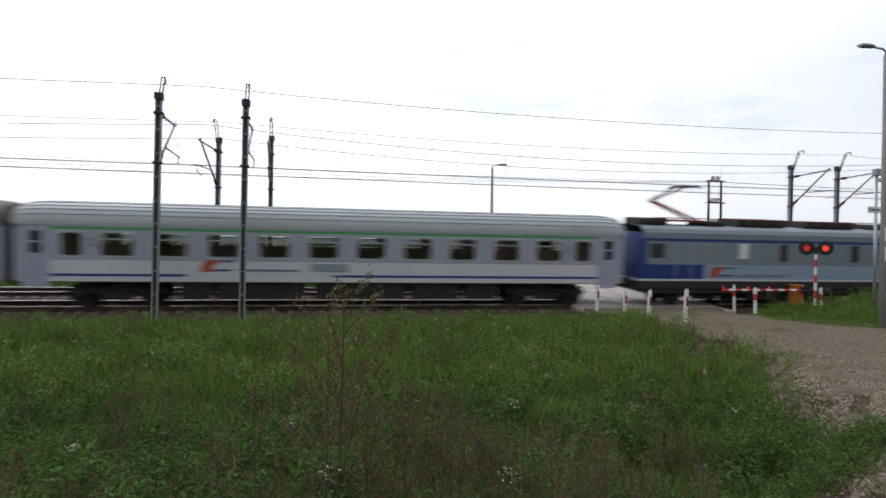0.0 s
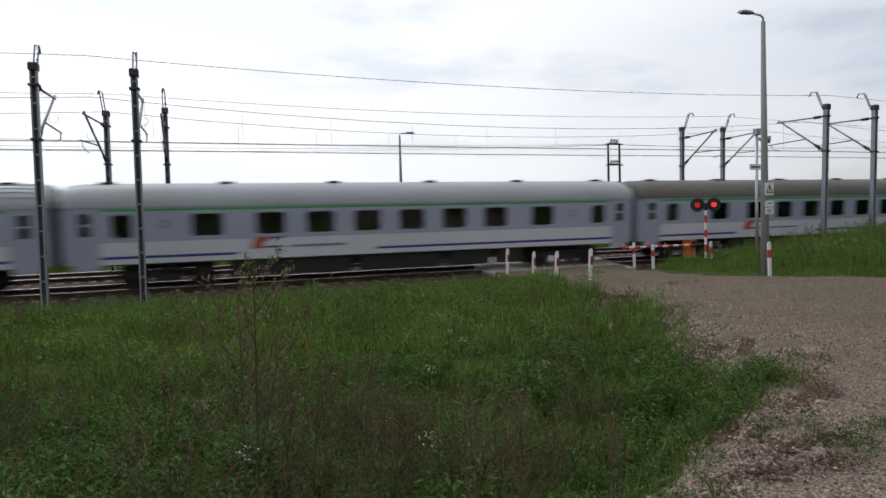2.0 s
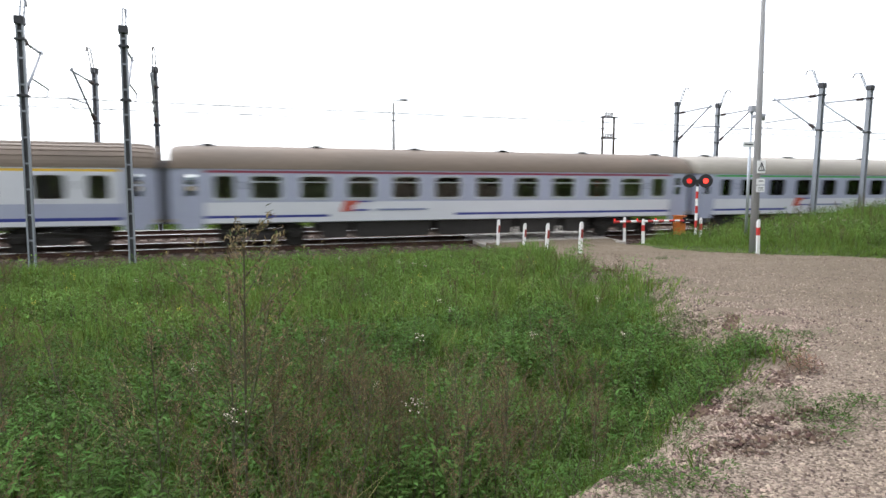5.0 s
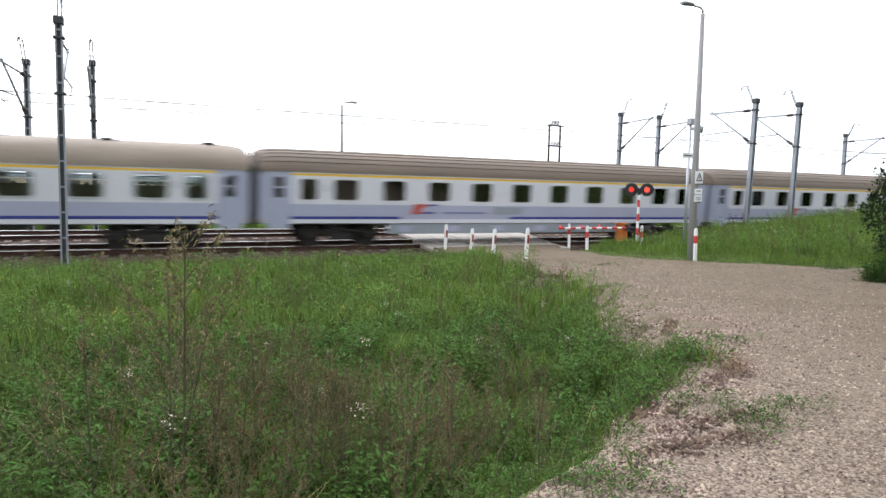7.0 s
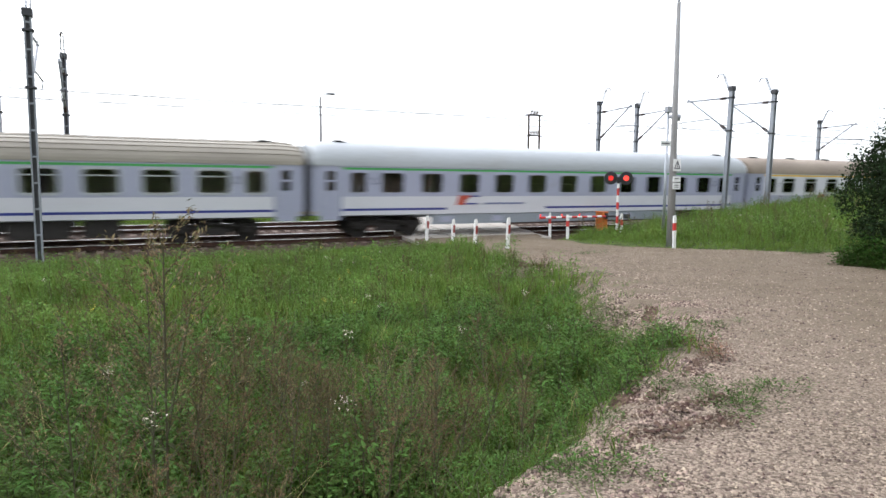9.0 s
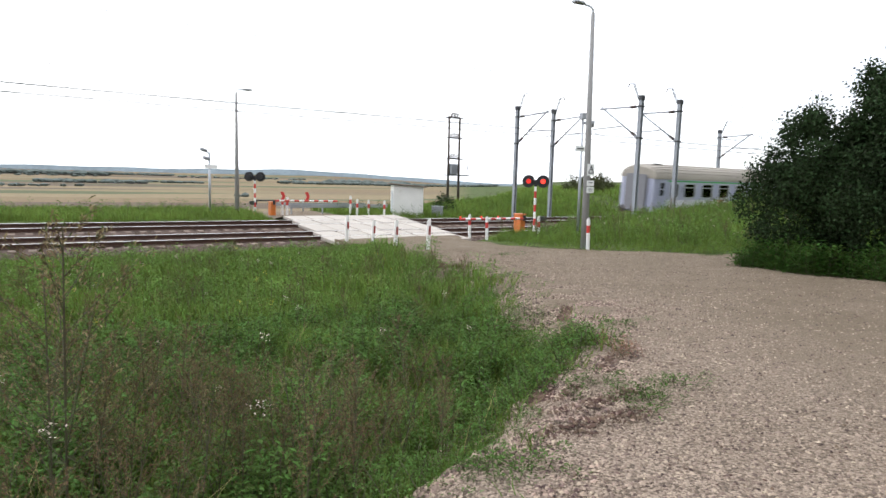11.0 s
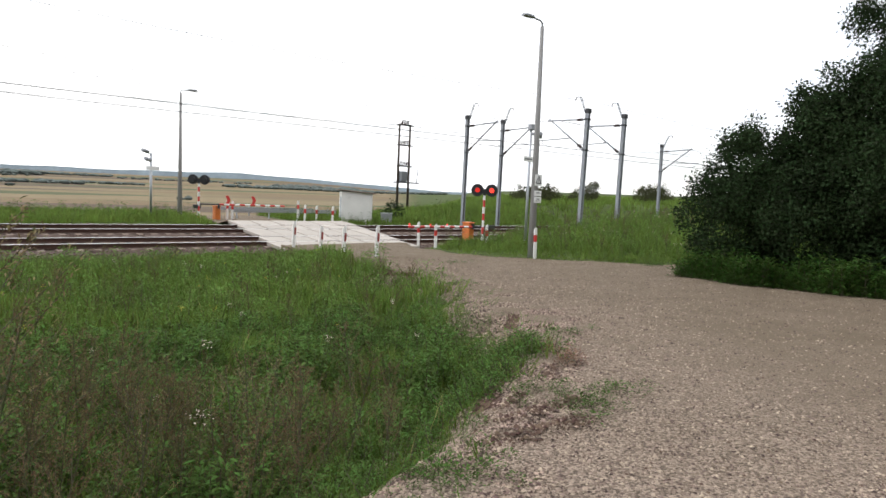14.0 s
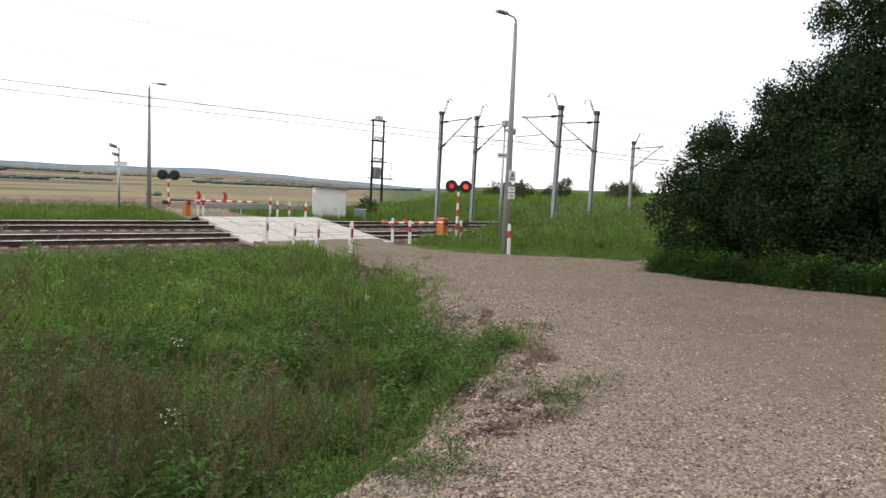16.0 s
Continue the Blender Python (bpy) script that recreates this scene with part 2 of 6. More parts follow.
M_BLACK = material("matt_black_paint", (0.018, 0.018, 0.02), 0.6)
M_REDLAMP = material("lit_red_lens", (1.0, 0.05, 0.03), 0.3, emit=1.7)
M_REDDIM = material("fading_red_lens", (0.9, 0.03, 0.02), 0.3, emit=0.75)
M_WOOD = material("dark_creosoted_wood", (0.06, 0.045, 0.035), 0.85, vary=0.3, stretch=(1, 1, 0.1))
M_PLASTER = material("white_render", (0.72, 0.71, 0.68), 0.85, vary=0.1, scale=1.5, dirt=(0.45, 0.43, 0.38, 0.6, 0.85))
M_HUTROOF = material("brown_felt_roof", (0.15, 0.115, 0.09), 0.9, vary=0.2)
M_SIGN = material("sign_face_white", (0.80, 0.80, 0.79), 0.4, vary=0.04)
M_BLUEINK = material("dark_ink", (0.05, 0.05, 0.06), 0.5)
M_LAMPHEAD = material("lamp_head_grey", (0.30, 0.31, 0.33), 0.45, 0.3)
# vegetation
M_GRASS = material("grass_blade", (0.092, 0.148, 0.028), 0.8, vary=0.45, island=0.55, scale=0.45, subsurf=0.3)
M_GRASS2 = material("bank_grass_blade", (0.134, 0.203, 0.041), 0.8, vary=0.4, island=0.42, scale=0.4, subsurf=0.3)
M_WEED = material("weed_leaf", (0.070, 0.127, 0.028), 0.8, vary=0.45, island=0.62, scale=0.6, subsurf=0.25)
# brighter yellow-green copy of weed_leaf, its sunlit look painted into the colour
M_WEED2 = material("weed_leaf_lit_copy", (0.118, 0.196, 0.042), 0.8, vary=0.4, island=0.45, scale=0.6, subsurf=0.3)
M_NETTLE = material("nettle_leaf", (0.050, 0.105, 0.020), 0.8, vary=0.2, island=0.35, subsurf=0.25)
M_MUG = material("dry_mugwort", (0.150, 0.102, 0.054), 0.85, vary=0.25, island=0.35, scale=1.2, subsurf=0.15)
M_PLUME = material("pale_brown_plume", (0.205, 0.160, 0.085), 0.85, vary=0.25, island=0.35, scale=1.2, subsurf=0.2)
M_RUSTY = material("rusty_withered_leaf", (0.215, 0.120, 0.080), 0.85, vary=0.25, island=0.35, subsurf=0.15)
M_MUGLEAF = material("mugwort_leaf", (0.070, 0.085, 0.036), 0.8, vary=0.25, island=0.35, subsurf=0.2)
M_STRAW = material("straw_stalk", (0.30, 0.25, 0.11), 0.8, vary=0.2, island=0.35, subsurf=0.2)
M_STEM = material("brown_stem", (0.066, 0.060, 0.030), 0.8, vary=0.2)
M_FLOWER = material("pale_flower", (0.58, 0.49, 0.40), 0.7, vary=0.1, island=0.15)
M_YELLOW = material("yellow_flower", (0.60, 0.50, 0.05), 0.7, island=0.15)
M_LEAF = material("dark_leaf", (0.021, 0.038, 0.013), 0.7, vary=0.4, island=0.6, scale=0.8, subsurf=0.10)
M_SCRUB = material("olive_scrub_leaf", (0.062, 0.068, 0.030), 0.8, vary=0.4, island=0.5, scale=0.8, subsurf=0.1)
M_BARK = material("grey_brown_bark", (0.08, 0.06, 0.045), 0.9, vary=0.3, bump=0.01)
# dark green greyed towards blue: distance haze is mixed into the colour
M_FARWOOD = material("far_foliage_haze_tint", (0.075, 0.095, 0.085), 0.9, vary=0.3, island=0.3, scale=0.1)
M_RIDGE = material("far_ridge_haze_tint", (0.29, 0.35, 0.39), 1.0, vary=0.2, scale=0.01, grain=0.05)
# train
M_LAV = material("lavender_grey_coach_paint", (0.36, 0.375, 0.48), 0.35, vary=0.06, scale=1.2, grain=20, dirt=(0.30, 0.29, 0.31, 0.58, 0.9), stretch=(0.4, 1, 1))
M_CWHITE = material("off_white_coach_paint", (0.60, 0.60, 0.64), 0.35, vary=0.05, scale=1.2, grain=20, dirt=(0.45, 0.42, 0.40, 0.6, 0.9), stretch=(0.4, 1, 1))
M_CBLUE = material("dark_blue_coach_line", (0.03, 0.04, 0.22), 0.4)
M_GREEN = material("green_coach_line", (0.06, 0.33, 0.08), 0.4)
M_YEL = material("yellow_coach_line", (0.72, 0.45, 0.04), 0.4)
M_MAROON = material("maroon_coach_line", (0.22, 0.03, 0.06), 0.4)
M_RGREY = material("light_grey_coach_roof", (0.38, 0.40, 0.42), 0.5, vary=0.1, scale=0.8, grain=10, dirt=(0.28, 0.27, 0.25, 0.55, 0.85), stretch=(0.3, 1, 1))
M_RBROWN = material("sooty_brown_coach_roof", (0.185, 0.142, 0.110), 0.7, vary=0.15, scale=0.8, grain=10, dirt=(0.13, 0.11, 0.09, 0.5, 0.8), stretch=(0.3, 1, 1))
M_ROLIVE = material("dark_olive_coach_roof", (0.135, 0.125, 0.105), 0.7, vary=0.15, scale=0.8, grain=10, stretch=(0.3, 1, 1))
M_RBEIGE = material("dusty_beige_coach_roof", (0.31, 0.28, 0.235), 0.6, vary=0.12, scale=0.8, grain=10, dirt=(0.24, 0.21, 0.18, 0.5, 0.8), stretch=(0.3, 1, 1))
M_RTAN = material("dusty_tan_coach_roof", (0.275, 0.222, 0.172), 0.65, vary=0.15, scale=0.8, grain=10, dirt=(0.20, 0.155, 0.12, 0.45, 0.75), stretch=(0.3, 1, 1))
M_SKIRT = material("grey_underframe_skirt", (0.26, 0.29, 0.32), 0.55, vary=0.12)
M_UNDER = material("grimy_underframe", (0.028, 0.025, 0.023), 0.85, vary=0.4)
M_RUBBER = material("grey_rubber_gangway", (0.17, 0.17, 0.185), 0.7)
M_INSIDE = material("pale_coach_lining", (0.40, 0.36, 0.31), 0.8, vary=0.2)
M_GLASS = glass_material("tinted_coach_glass", (0.87, 0.88, 0.88))
M_ALU = material("aluminium_window_frame", (0.50, 0.52, 0.55), 0.4, 0.6)
M_DARKFR = material("dark_window_gasket", (0.03, 0.03, 0.035), 0.6)
M_LOCOGREY = material("loco_grey_paint", (0.21, 0.245, 0.29), 0.4, vary=0.08, dirt=(0.18, 0.18, 0.19, 0.55, 0.9))
M_LOCOLIGHT = material("loco_pale_blue_paint", (0.29, 0.37, 0.48), 0.4, vary=0.08)
M_LOCOBLUE = material("loco_dark_blue_paint", (0.02, 0.045, 0.19), 0.4, vary=0.08)
M_LOGO = material("orange_red_emblem", (0.44, 0.085, 0.055), 0.4)
M_CLOD = material("brown_soil_clod", (0.112, 0.076, 0.057), 0.95, vary=0.25, island=0.4, spec=0.1)
M_LETTER = material("faded_blue_lettering", (0.16, 0.18, 0.30), 0.5)
M_OXIDE = material("red_oxide_paint", (0.25, 0.04, 0.03), 0.6)


# ---- helpers for meshes ----
def quad(bm, pts, mat=0):
    f = bm.faces.new([bm.verts.new(p) for p in pts])
    f.material_index = mat
    return f


def box(bm, x0, x1, y0, y1, z0, z1, mat=0, bevel=0.0):
    v = [bm.verts.new((x, y, z)) for z in (z0, z1) for y in (y0, y1) for x in (x0, x1)]
    fs = [bm.faces.new([v[i] for i in ix]) for ix in ((0, 2, 3, 1), (4, 5, 7, 6), (0, 1, 5, 4), (2, 6, 7, 3), (0, 4, 6, 2), (1, 3, 7, 5))]
    for f in fs:
        f.material_index = mat
    if bevel:
        bmesh.ops.bevel(bm, geom=list({e for f in fs for e in f.edges}), offset=bevel, segments=1, affect="EDGES", material=mat)


def tube(bm, pts, r, sides=6, mat=0, r2=None, cap=True):
    """A round bar along a line of points, tapering from r to r2."""
    pts = [Vector(p) for p in pts]
    rings = []
    for i, p in enumerate(pts):
        d = (pts[min(i + 1, len(pts) - 1)] - pts[max(i - 1, 0)]).normalized()
        a = d.cross(Vector((0, 0, 1)) if abs(d.z) < 0.9 else Vector((1, 0, 0))).normalized()
        b = d.cross(a)
        k = r if r2 is None else r + (r2 - r) * i / max(1, len(pts) - 1)
        rings.append([bm.verts.new(p + a * (k * math.cos(2 * math.pi * j / sides)) + b * (k * math.sin(2 * math.pi * j / sides))) for j in range(sides)])
    for q0, q1 in zip(rings, rings[1:]):
        for j in range(sides):
            f = bm.faces.new((q0[j], q0[(j + 1) % sides], q1[(j + 1) % sides], q1[j]))
            f.material_index, f.smooth = mat, sides > 5
    if cap:
        for ring in (rings[0], rings[-1]):
            bm.faces.new(ring).material_index = mat


def to_mesh(name, bm, mats, normals=True):
    if normals:
        bmesh.ops.recalc_face_normals(bm, faces=bm.faces)
    me = bpy.data.meshes.new(name)
    bm.to_mesh(me)
    bm.free()
    for m in (mats if isinstance(mats, (list, tuple)) else (mats,)):
        me.materials.append(m)
    return me


def part(name, bm, mats, parent=None, label="", at=None):
    """One mesh object out of a bmesh (or a finished mesh), under its thing."""
    me = to_mesh(name, bm, mats) if isinstance(bm, bmesh.types.BMesh) else bm
    ob = new(name, me)
    if parent:
        ob.parent = parent
    if at is not None:
        ob.matrix_basis = at
    if label:
        tagged(ob, label)
    return ob


def thing(name, label, category, m=None, group="", kind=""):
    ob = new(name)
    ob.empty_display_size = 0.3
    if m is not None:
        ob.matrix_basis = m
    return tagged(ob, label, category, group, kind)


def grid_mesh(name, xs, ys, zfun, mat, smooth=True):
    X, Y = np.meshgrid(xs, ys)
    Z = zfun(X, Y)
    nx, ny = len(xs), len(ys)
    idx = np.arange(nx * ny).reshape(ny, nx)
    f = np.stack([idx[:-1, :-1], idx[:-1, 1:], idx[1:, 1:], idx[1:, :-1]], -1).reshape(-1, 4)
    return raw_mesh(name, np.stack([X, Y, Z], -1).reshape(-1, 3), f, mat, smooth)


def raw_mesh(name, verts, faces, mats, smooth=False, index=None):
    """A mesh straight from arrays of corners and faces of one size."""
    me = bpy.data.meshes.new(name)
    k = faces.shape[1]
    me.vertices.add(len(verts))
    me.vertices.foreach_set("co", np.ascontiguousarray(verts, dtype=np.float32).ravel())
    me.loops.add(faces.size)
    me.loops.foreach_set("vertex_index", np.ascontiguousarray(faces, dtype=np.int32).ravel())
    me.polygons.add(len(faces))
    me.polygons.foreach_set("loop_start", np.arange(0, faces.size, k, dtype=np.int32))
    me.polygons.foreach_set("loop_total", np.full(len(faces), k, dtype=np.int32))
    me.polygons.foreach_set("use_smooth", np.full(len(faces), smooth, dtype=bool))
    if index is not None:
        me.polygons.foreach_set("material_index", np.ascontiguousarray(index, dtype=np.int32))
    me.update(calc_edges=True)
    for m in (mats if isinstance(mats, (list, tuple)) else (mats,)):
        me.materials.append(m)
    return me


# ---- the lie of the land ----
# x runs along the line, y away from the camera, z = 0 is the near rail's head
TRACK_Y, FAR_Y, TILT = (27.6, 31.6, 4.0)
SLOPE = math.tan(radians(TILT))


def deck(y):
    """Height of the canted rail plane."""
    return (y - 26.85) * SLOPE


def smooth01(a, b, v):
    t = np.clip((v - a) / (b - a), 0, 1)
    return t * t * (3 - 2 * t)


LEFT_Y = (-30, -6, -2, 0.5, 2.0, 3.1, 3.7, 4.4, 5.8, 8.7, 12.2, 15.3, 18.5, 22.0, 25.2)
LEFT_X = (-9, -4.0, -2.0, -0.2, 1.25, 2.4, 3.35, 4.5, 6.4, 7.9, 9.5, 9.9, 10.9, 11.2, 11.3)
RIGHT_Y = (-30, -5, 4.3, 7.6, 9.7, 10.6, 11.6, 13.2, 15.5, 17.2, 19.1, 23.4, 25.2)
RIGHT_X = (14, 15.3, 15.6, 15.8, 16.1, 18.6, 20.3, 18.7, 17.5, 16.5, 16.3, 17.0, 18.0)


def ripple(x, y, k=1.0):
    return (np.sin(1.7 * x * k + 0.6 * y) + np.sin(2.3 * y * k - 0.9 * x + 1.3) + 0.6 * np.sin(4.1 * x * k + 3.3 * y * k)) / 2.6


def left_edge(y):
    return np.interp(y, LEFT_Y, LEFT_X) + 0.16 * np.sin(2.1 * y) + 0.10 * np.sin(5.3 * y + 1)


def right_edge(y):
    return np.interp(y, RIGHT_Y, RIGHT_X) + 0.12 * np.sin(2.7 * y + 2)


def road_z(x, y):
    return 0.75 * (1 - np.clip(y, 0, 23) / 23) + 0.025 * ripple(x, y, 0.7)


# washed-out steps in the road: start, end, height
GULLIES = ((3.05, 3.32, 4.12, 3.22, 0.07), (3.45, 3.62, 4.40, 3.60, 0.05), (3.60, 3.78, 4.46, 4.10, 0.08), (6.05, 6.25, 6.78, 6.40, 0.07), (6.80, 6.40, 6.72, 5.70, 0.07),
           (4.75, 4.25, 5.35, 4.70, 0.05), (5.40, 4.90, 6.10, 5.60, 0.05))


def gully_z(x, y):
    """Small broken steps where rain has washed the gravel out."""
    z = np.zeros(np.shape(x))
    for xa, ya, xb, yb, h in GULLIES:
        dx, dy = xb - xa, yb - ya
        n = math.hypot(dx, dy)
        t = ((x - xa) * dx + (y - ya) * dy) / n
        d = ((y - ya) * dx - (x - xa) * dy) / n + 0.05 * np.sin(9 * t + 7 * xa) + 0.03 * np.sin(23 * t)
        ends = smooth01(-0.15, 0.15, t) * smooth01(n + 0.15, n - 0.15, t)
        z = z + 0.7 * h * ends * (np.exp(-(d / 0.09) ** 2) - 0.9 * np.exp(-((d + 0.17) / 0.10) ** 2)) * (0.75 + 0.25 * np.sin(13 * t + 3))
    return z


def valley_z(x, y):
    r = np.hypot(x, y)
    el = np.interp(r, (45, 150, 400, 900, 1800, 3000, 4600, 9000), (-3.2, -2.9, -2.2, -1.35, -0.6, 0.05, 0.55, 0.55))
    el = np.where(el > -0.3, -0.3 + (el + 0.3) * (1 - 0.85 * smooth01(0.45, 0.85, x / np.maximum(y, 1))), el)
    return EYE + np.minimum(r, 4600) * np.tan(np.radians(el))


def ground_z(x, y):
    field = np.interp(y, (-5, 2, 5, 10, 24), (0.3, 0.2, 0.12, -0.12, -0.22)) + 0.06 * ripple(x, y, 0.5)
    road = road_z(x, y) - 0.05
    k = smooth01(0.0, 1.5 + 0.4 * np.sin(0.9 * y), left_edge(y) - x)
    near = road * (1 - k) + field * k
    # bank that rises beside the road towards the cutting
    hill = 0.085 * np.clip(x - right_edge(y) - 0.4, 0, 60) + 0.12 * ripple(x, y, 0.3) * smooth01(0, 4, x - right_edge(y) - 0.4)
    near = near + np.minimum(hill, 4.5)
    bed = (np.clip(y, 24, 35) - 26.85) * SLOPE - 0.42
    c = smooth01(22.6, 24.9, y)
    z = near * (1 - c) + np.minimum(bed, near + 5) * c
    # far side: shelf, bank in the cutting, then the valley
    right = smooth01(0.60, 0.92, x / np.maximum(y, 1))
    shelf = 0.25 + 0.05 * ripple(x, y, 0.4)
    bank = 1.45 * smooth01(22, 46, x) * smooth01(35, 42, y) + 0.02 * np.clip(x - 40, 0, 200) * smooth01(35, 45, y)
    far = shelf + bank
    drop = smooth01(43, 56, y) * (1 - right)
    far = far * (1 - drop) + valley_z(x, y) * drop
    e = smooth01(33.6, 35.6, y)
    return z * (1 - e) + far * e


def axis(lo, hi, step, far, ratio=1.16):
    """Even steps from lo to hi, then ever longer ones out to far."""
    mid, out = list(np.arange(lo, hi + 1e-6, step)), []
    s, v = step, hi
    while v < far:
        s *= ratio
        v += s
        out.append(v)
    s, v, back = step, lo, []
    while v > -far:
        s *= ratio
        v -= s
        back.append(v)
    return np.array(back[::-1] + mid + out)


def build_ground():
    me = grid_mesh("ground", axis(-22, 44, 0.3, 4700), axis(-4, 47, 0.3, 4700), ground_z, M_GROUND)
    tagged(new("ground", me), "overgrown green meadow and stubble fields reaching the horizon", "ground", kind="structure")
    # gravel road: from the crossing towards and past the camera, spreading out
    vs, us = np.concatenate([np.linspace(-28, -2, 30), np.linspace(-1.7, 2.0, 16), np.linspace(2.04, 9.0, 170), np.linspace(9.15, 25.2, 80)]), np.linspace(0, 1, 230) ** 1.5
    U, Y = np.meshgrid(us, vs)
    lo = left_edge(Y) - np.clip(1.0 + 0.35 * np.sin(3.1 * Y) + 0.25 * np.sin(7.7 * Y), 0.3, 1.6) * smooth01(21, 17, Y) - 0.05
    X = lo + (right_edge(Y) - lo) * U
    e = X - left_edge(Y)
    edge = np.minimum(np.abs(e), right_edge(Y) - X)
    Z = np.where(e < 0, ground_z(X, Y) + 0.045, road_z(X, Y) + 0.012) + gully_z(X, Y) + 0.006 * ripple(X, Y, 7.0)
    Z = Z - 0.09 * (U < 0.001) - 0.10 * (1 - smooth01(0, 0.35, right_edge(Y) - X)) + 0.045 * ripple(X, Y, 3.3) * (1 - smooth01(0.2, 1.3, np.abs(e - 0.1)))
    idx = np.arange(U.size).reshape(U.shape)
    f = np.stack([idx[:-1, :-1], idx[:-1, 1:], idx[1:, 1:], idx[1:, :-1]], -1).reshape(-1, 4)
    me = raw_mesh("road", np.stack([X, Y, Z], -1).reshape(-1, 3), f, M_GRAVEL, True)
    tagged(new("road", me), "unpaved road of crushed pinkish gravel with ragged edges", "road", kind="structure")
    # road leading away on the far side
    ys = np.linspace(34.2, 70, 60)
    us = np.linspace(0, 1, 12)
    U, Y = np.meshgrid(us, ys)
    X = 12.4 + 0.10 * (Y - 34) + 5.0 * U
    Z = ground_z(X, Y) + 0.03
    Z = np.where(Y < 36, np.maximum(Z, deck(34) * (36 - Y) / 2 + 0.28 * (Y - 34) / 2), Z)
    idx = np.arange(U.size).reshape(U.shape)
    f = np.stack([idx[:-1, :-1], idx[:-1, 1:], idx[1:, 1:], idx[1:, :-1]], -1).reshape(-1, 4)
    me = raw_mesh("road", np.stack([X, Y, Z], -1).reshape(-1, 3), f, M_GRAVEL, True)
    tagged(new("road", me), "gravel road leading away beyond the crossing", "road", kind="structure")
    # far ridge on the horizon, its distance haze painted in as blue-grey
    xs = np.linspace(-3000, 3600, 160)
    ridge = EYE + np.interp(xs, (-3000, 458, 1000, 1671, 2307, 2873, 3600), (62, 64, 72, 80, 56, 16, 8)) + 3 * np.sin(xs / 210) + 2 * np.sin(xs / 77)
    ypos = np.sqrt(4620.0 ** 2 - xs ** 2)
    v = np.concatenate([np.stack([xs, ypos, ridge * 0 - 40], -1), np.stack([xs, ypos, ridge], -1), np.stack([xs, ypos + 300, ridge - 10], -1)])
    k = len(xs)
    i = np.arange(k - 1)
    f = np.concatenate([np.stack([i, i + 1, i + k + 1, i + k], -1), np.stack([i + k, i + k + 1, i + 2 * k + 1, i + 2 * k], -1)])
    tagged(new("backdrop", raw_mesh("backdrop", v, f, M_RIDGE, True)), "wooded ridge on the horizon with blue haze put into its colour", "hills", kind="structure")


build_ground()


# ---- the line: ballast, sleepers, rails, crossing slabs ----
def rail_mesh(length):
    bm = bmesh.new()
    prof = ((-0.07, -0.172), (0.07, -0.172), (0.07, -0.16), (0.012, -0.14), (0.012, -0.045), (0.036, -0.035), (0.036, -0.004), (0.028, 0.0),
            (-0.028, 0.0), (-0.036, -0.004), (-0.036, -0.035), (-0.012, -0.045), (-0.012, -0.14), (-0.07, -0.16))
    a = [bm.verts.new((-length / 2, y, z)) for y, z in prof]
    b = [bm.verts.new((length / 2, y, z)) for y, z in prof]
    for i in range(len(prof)):
        j = (i + 1) % len(prof)
        f = bm.faces.new((a[i], a[j], b[j], b[i]))
        f.material_index = 1 if i in (6, 7, 8) else 0
    return to_mesh("rail", bm, (M_RAIL, M_RAILTOP))


def sleeper_mesh():
    bm = bmesh.new()
    box(bm, -0.13, 0.13, -1.3, 1.3, -0.36, -0.175, 0, 0.02)
    for s in (-0.75, 0.75):
        for o in (-0.11, 0.11):
            box(bm, -0.06, 0.06, s + o - 0.035, s + o + 0.035, -0.18, -0.14, 1)
    return to_mesh("sleeper", bm, (M_SLEEPER, M_RAIL))


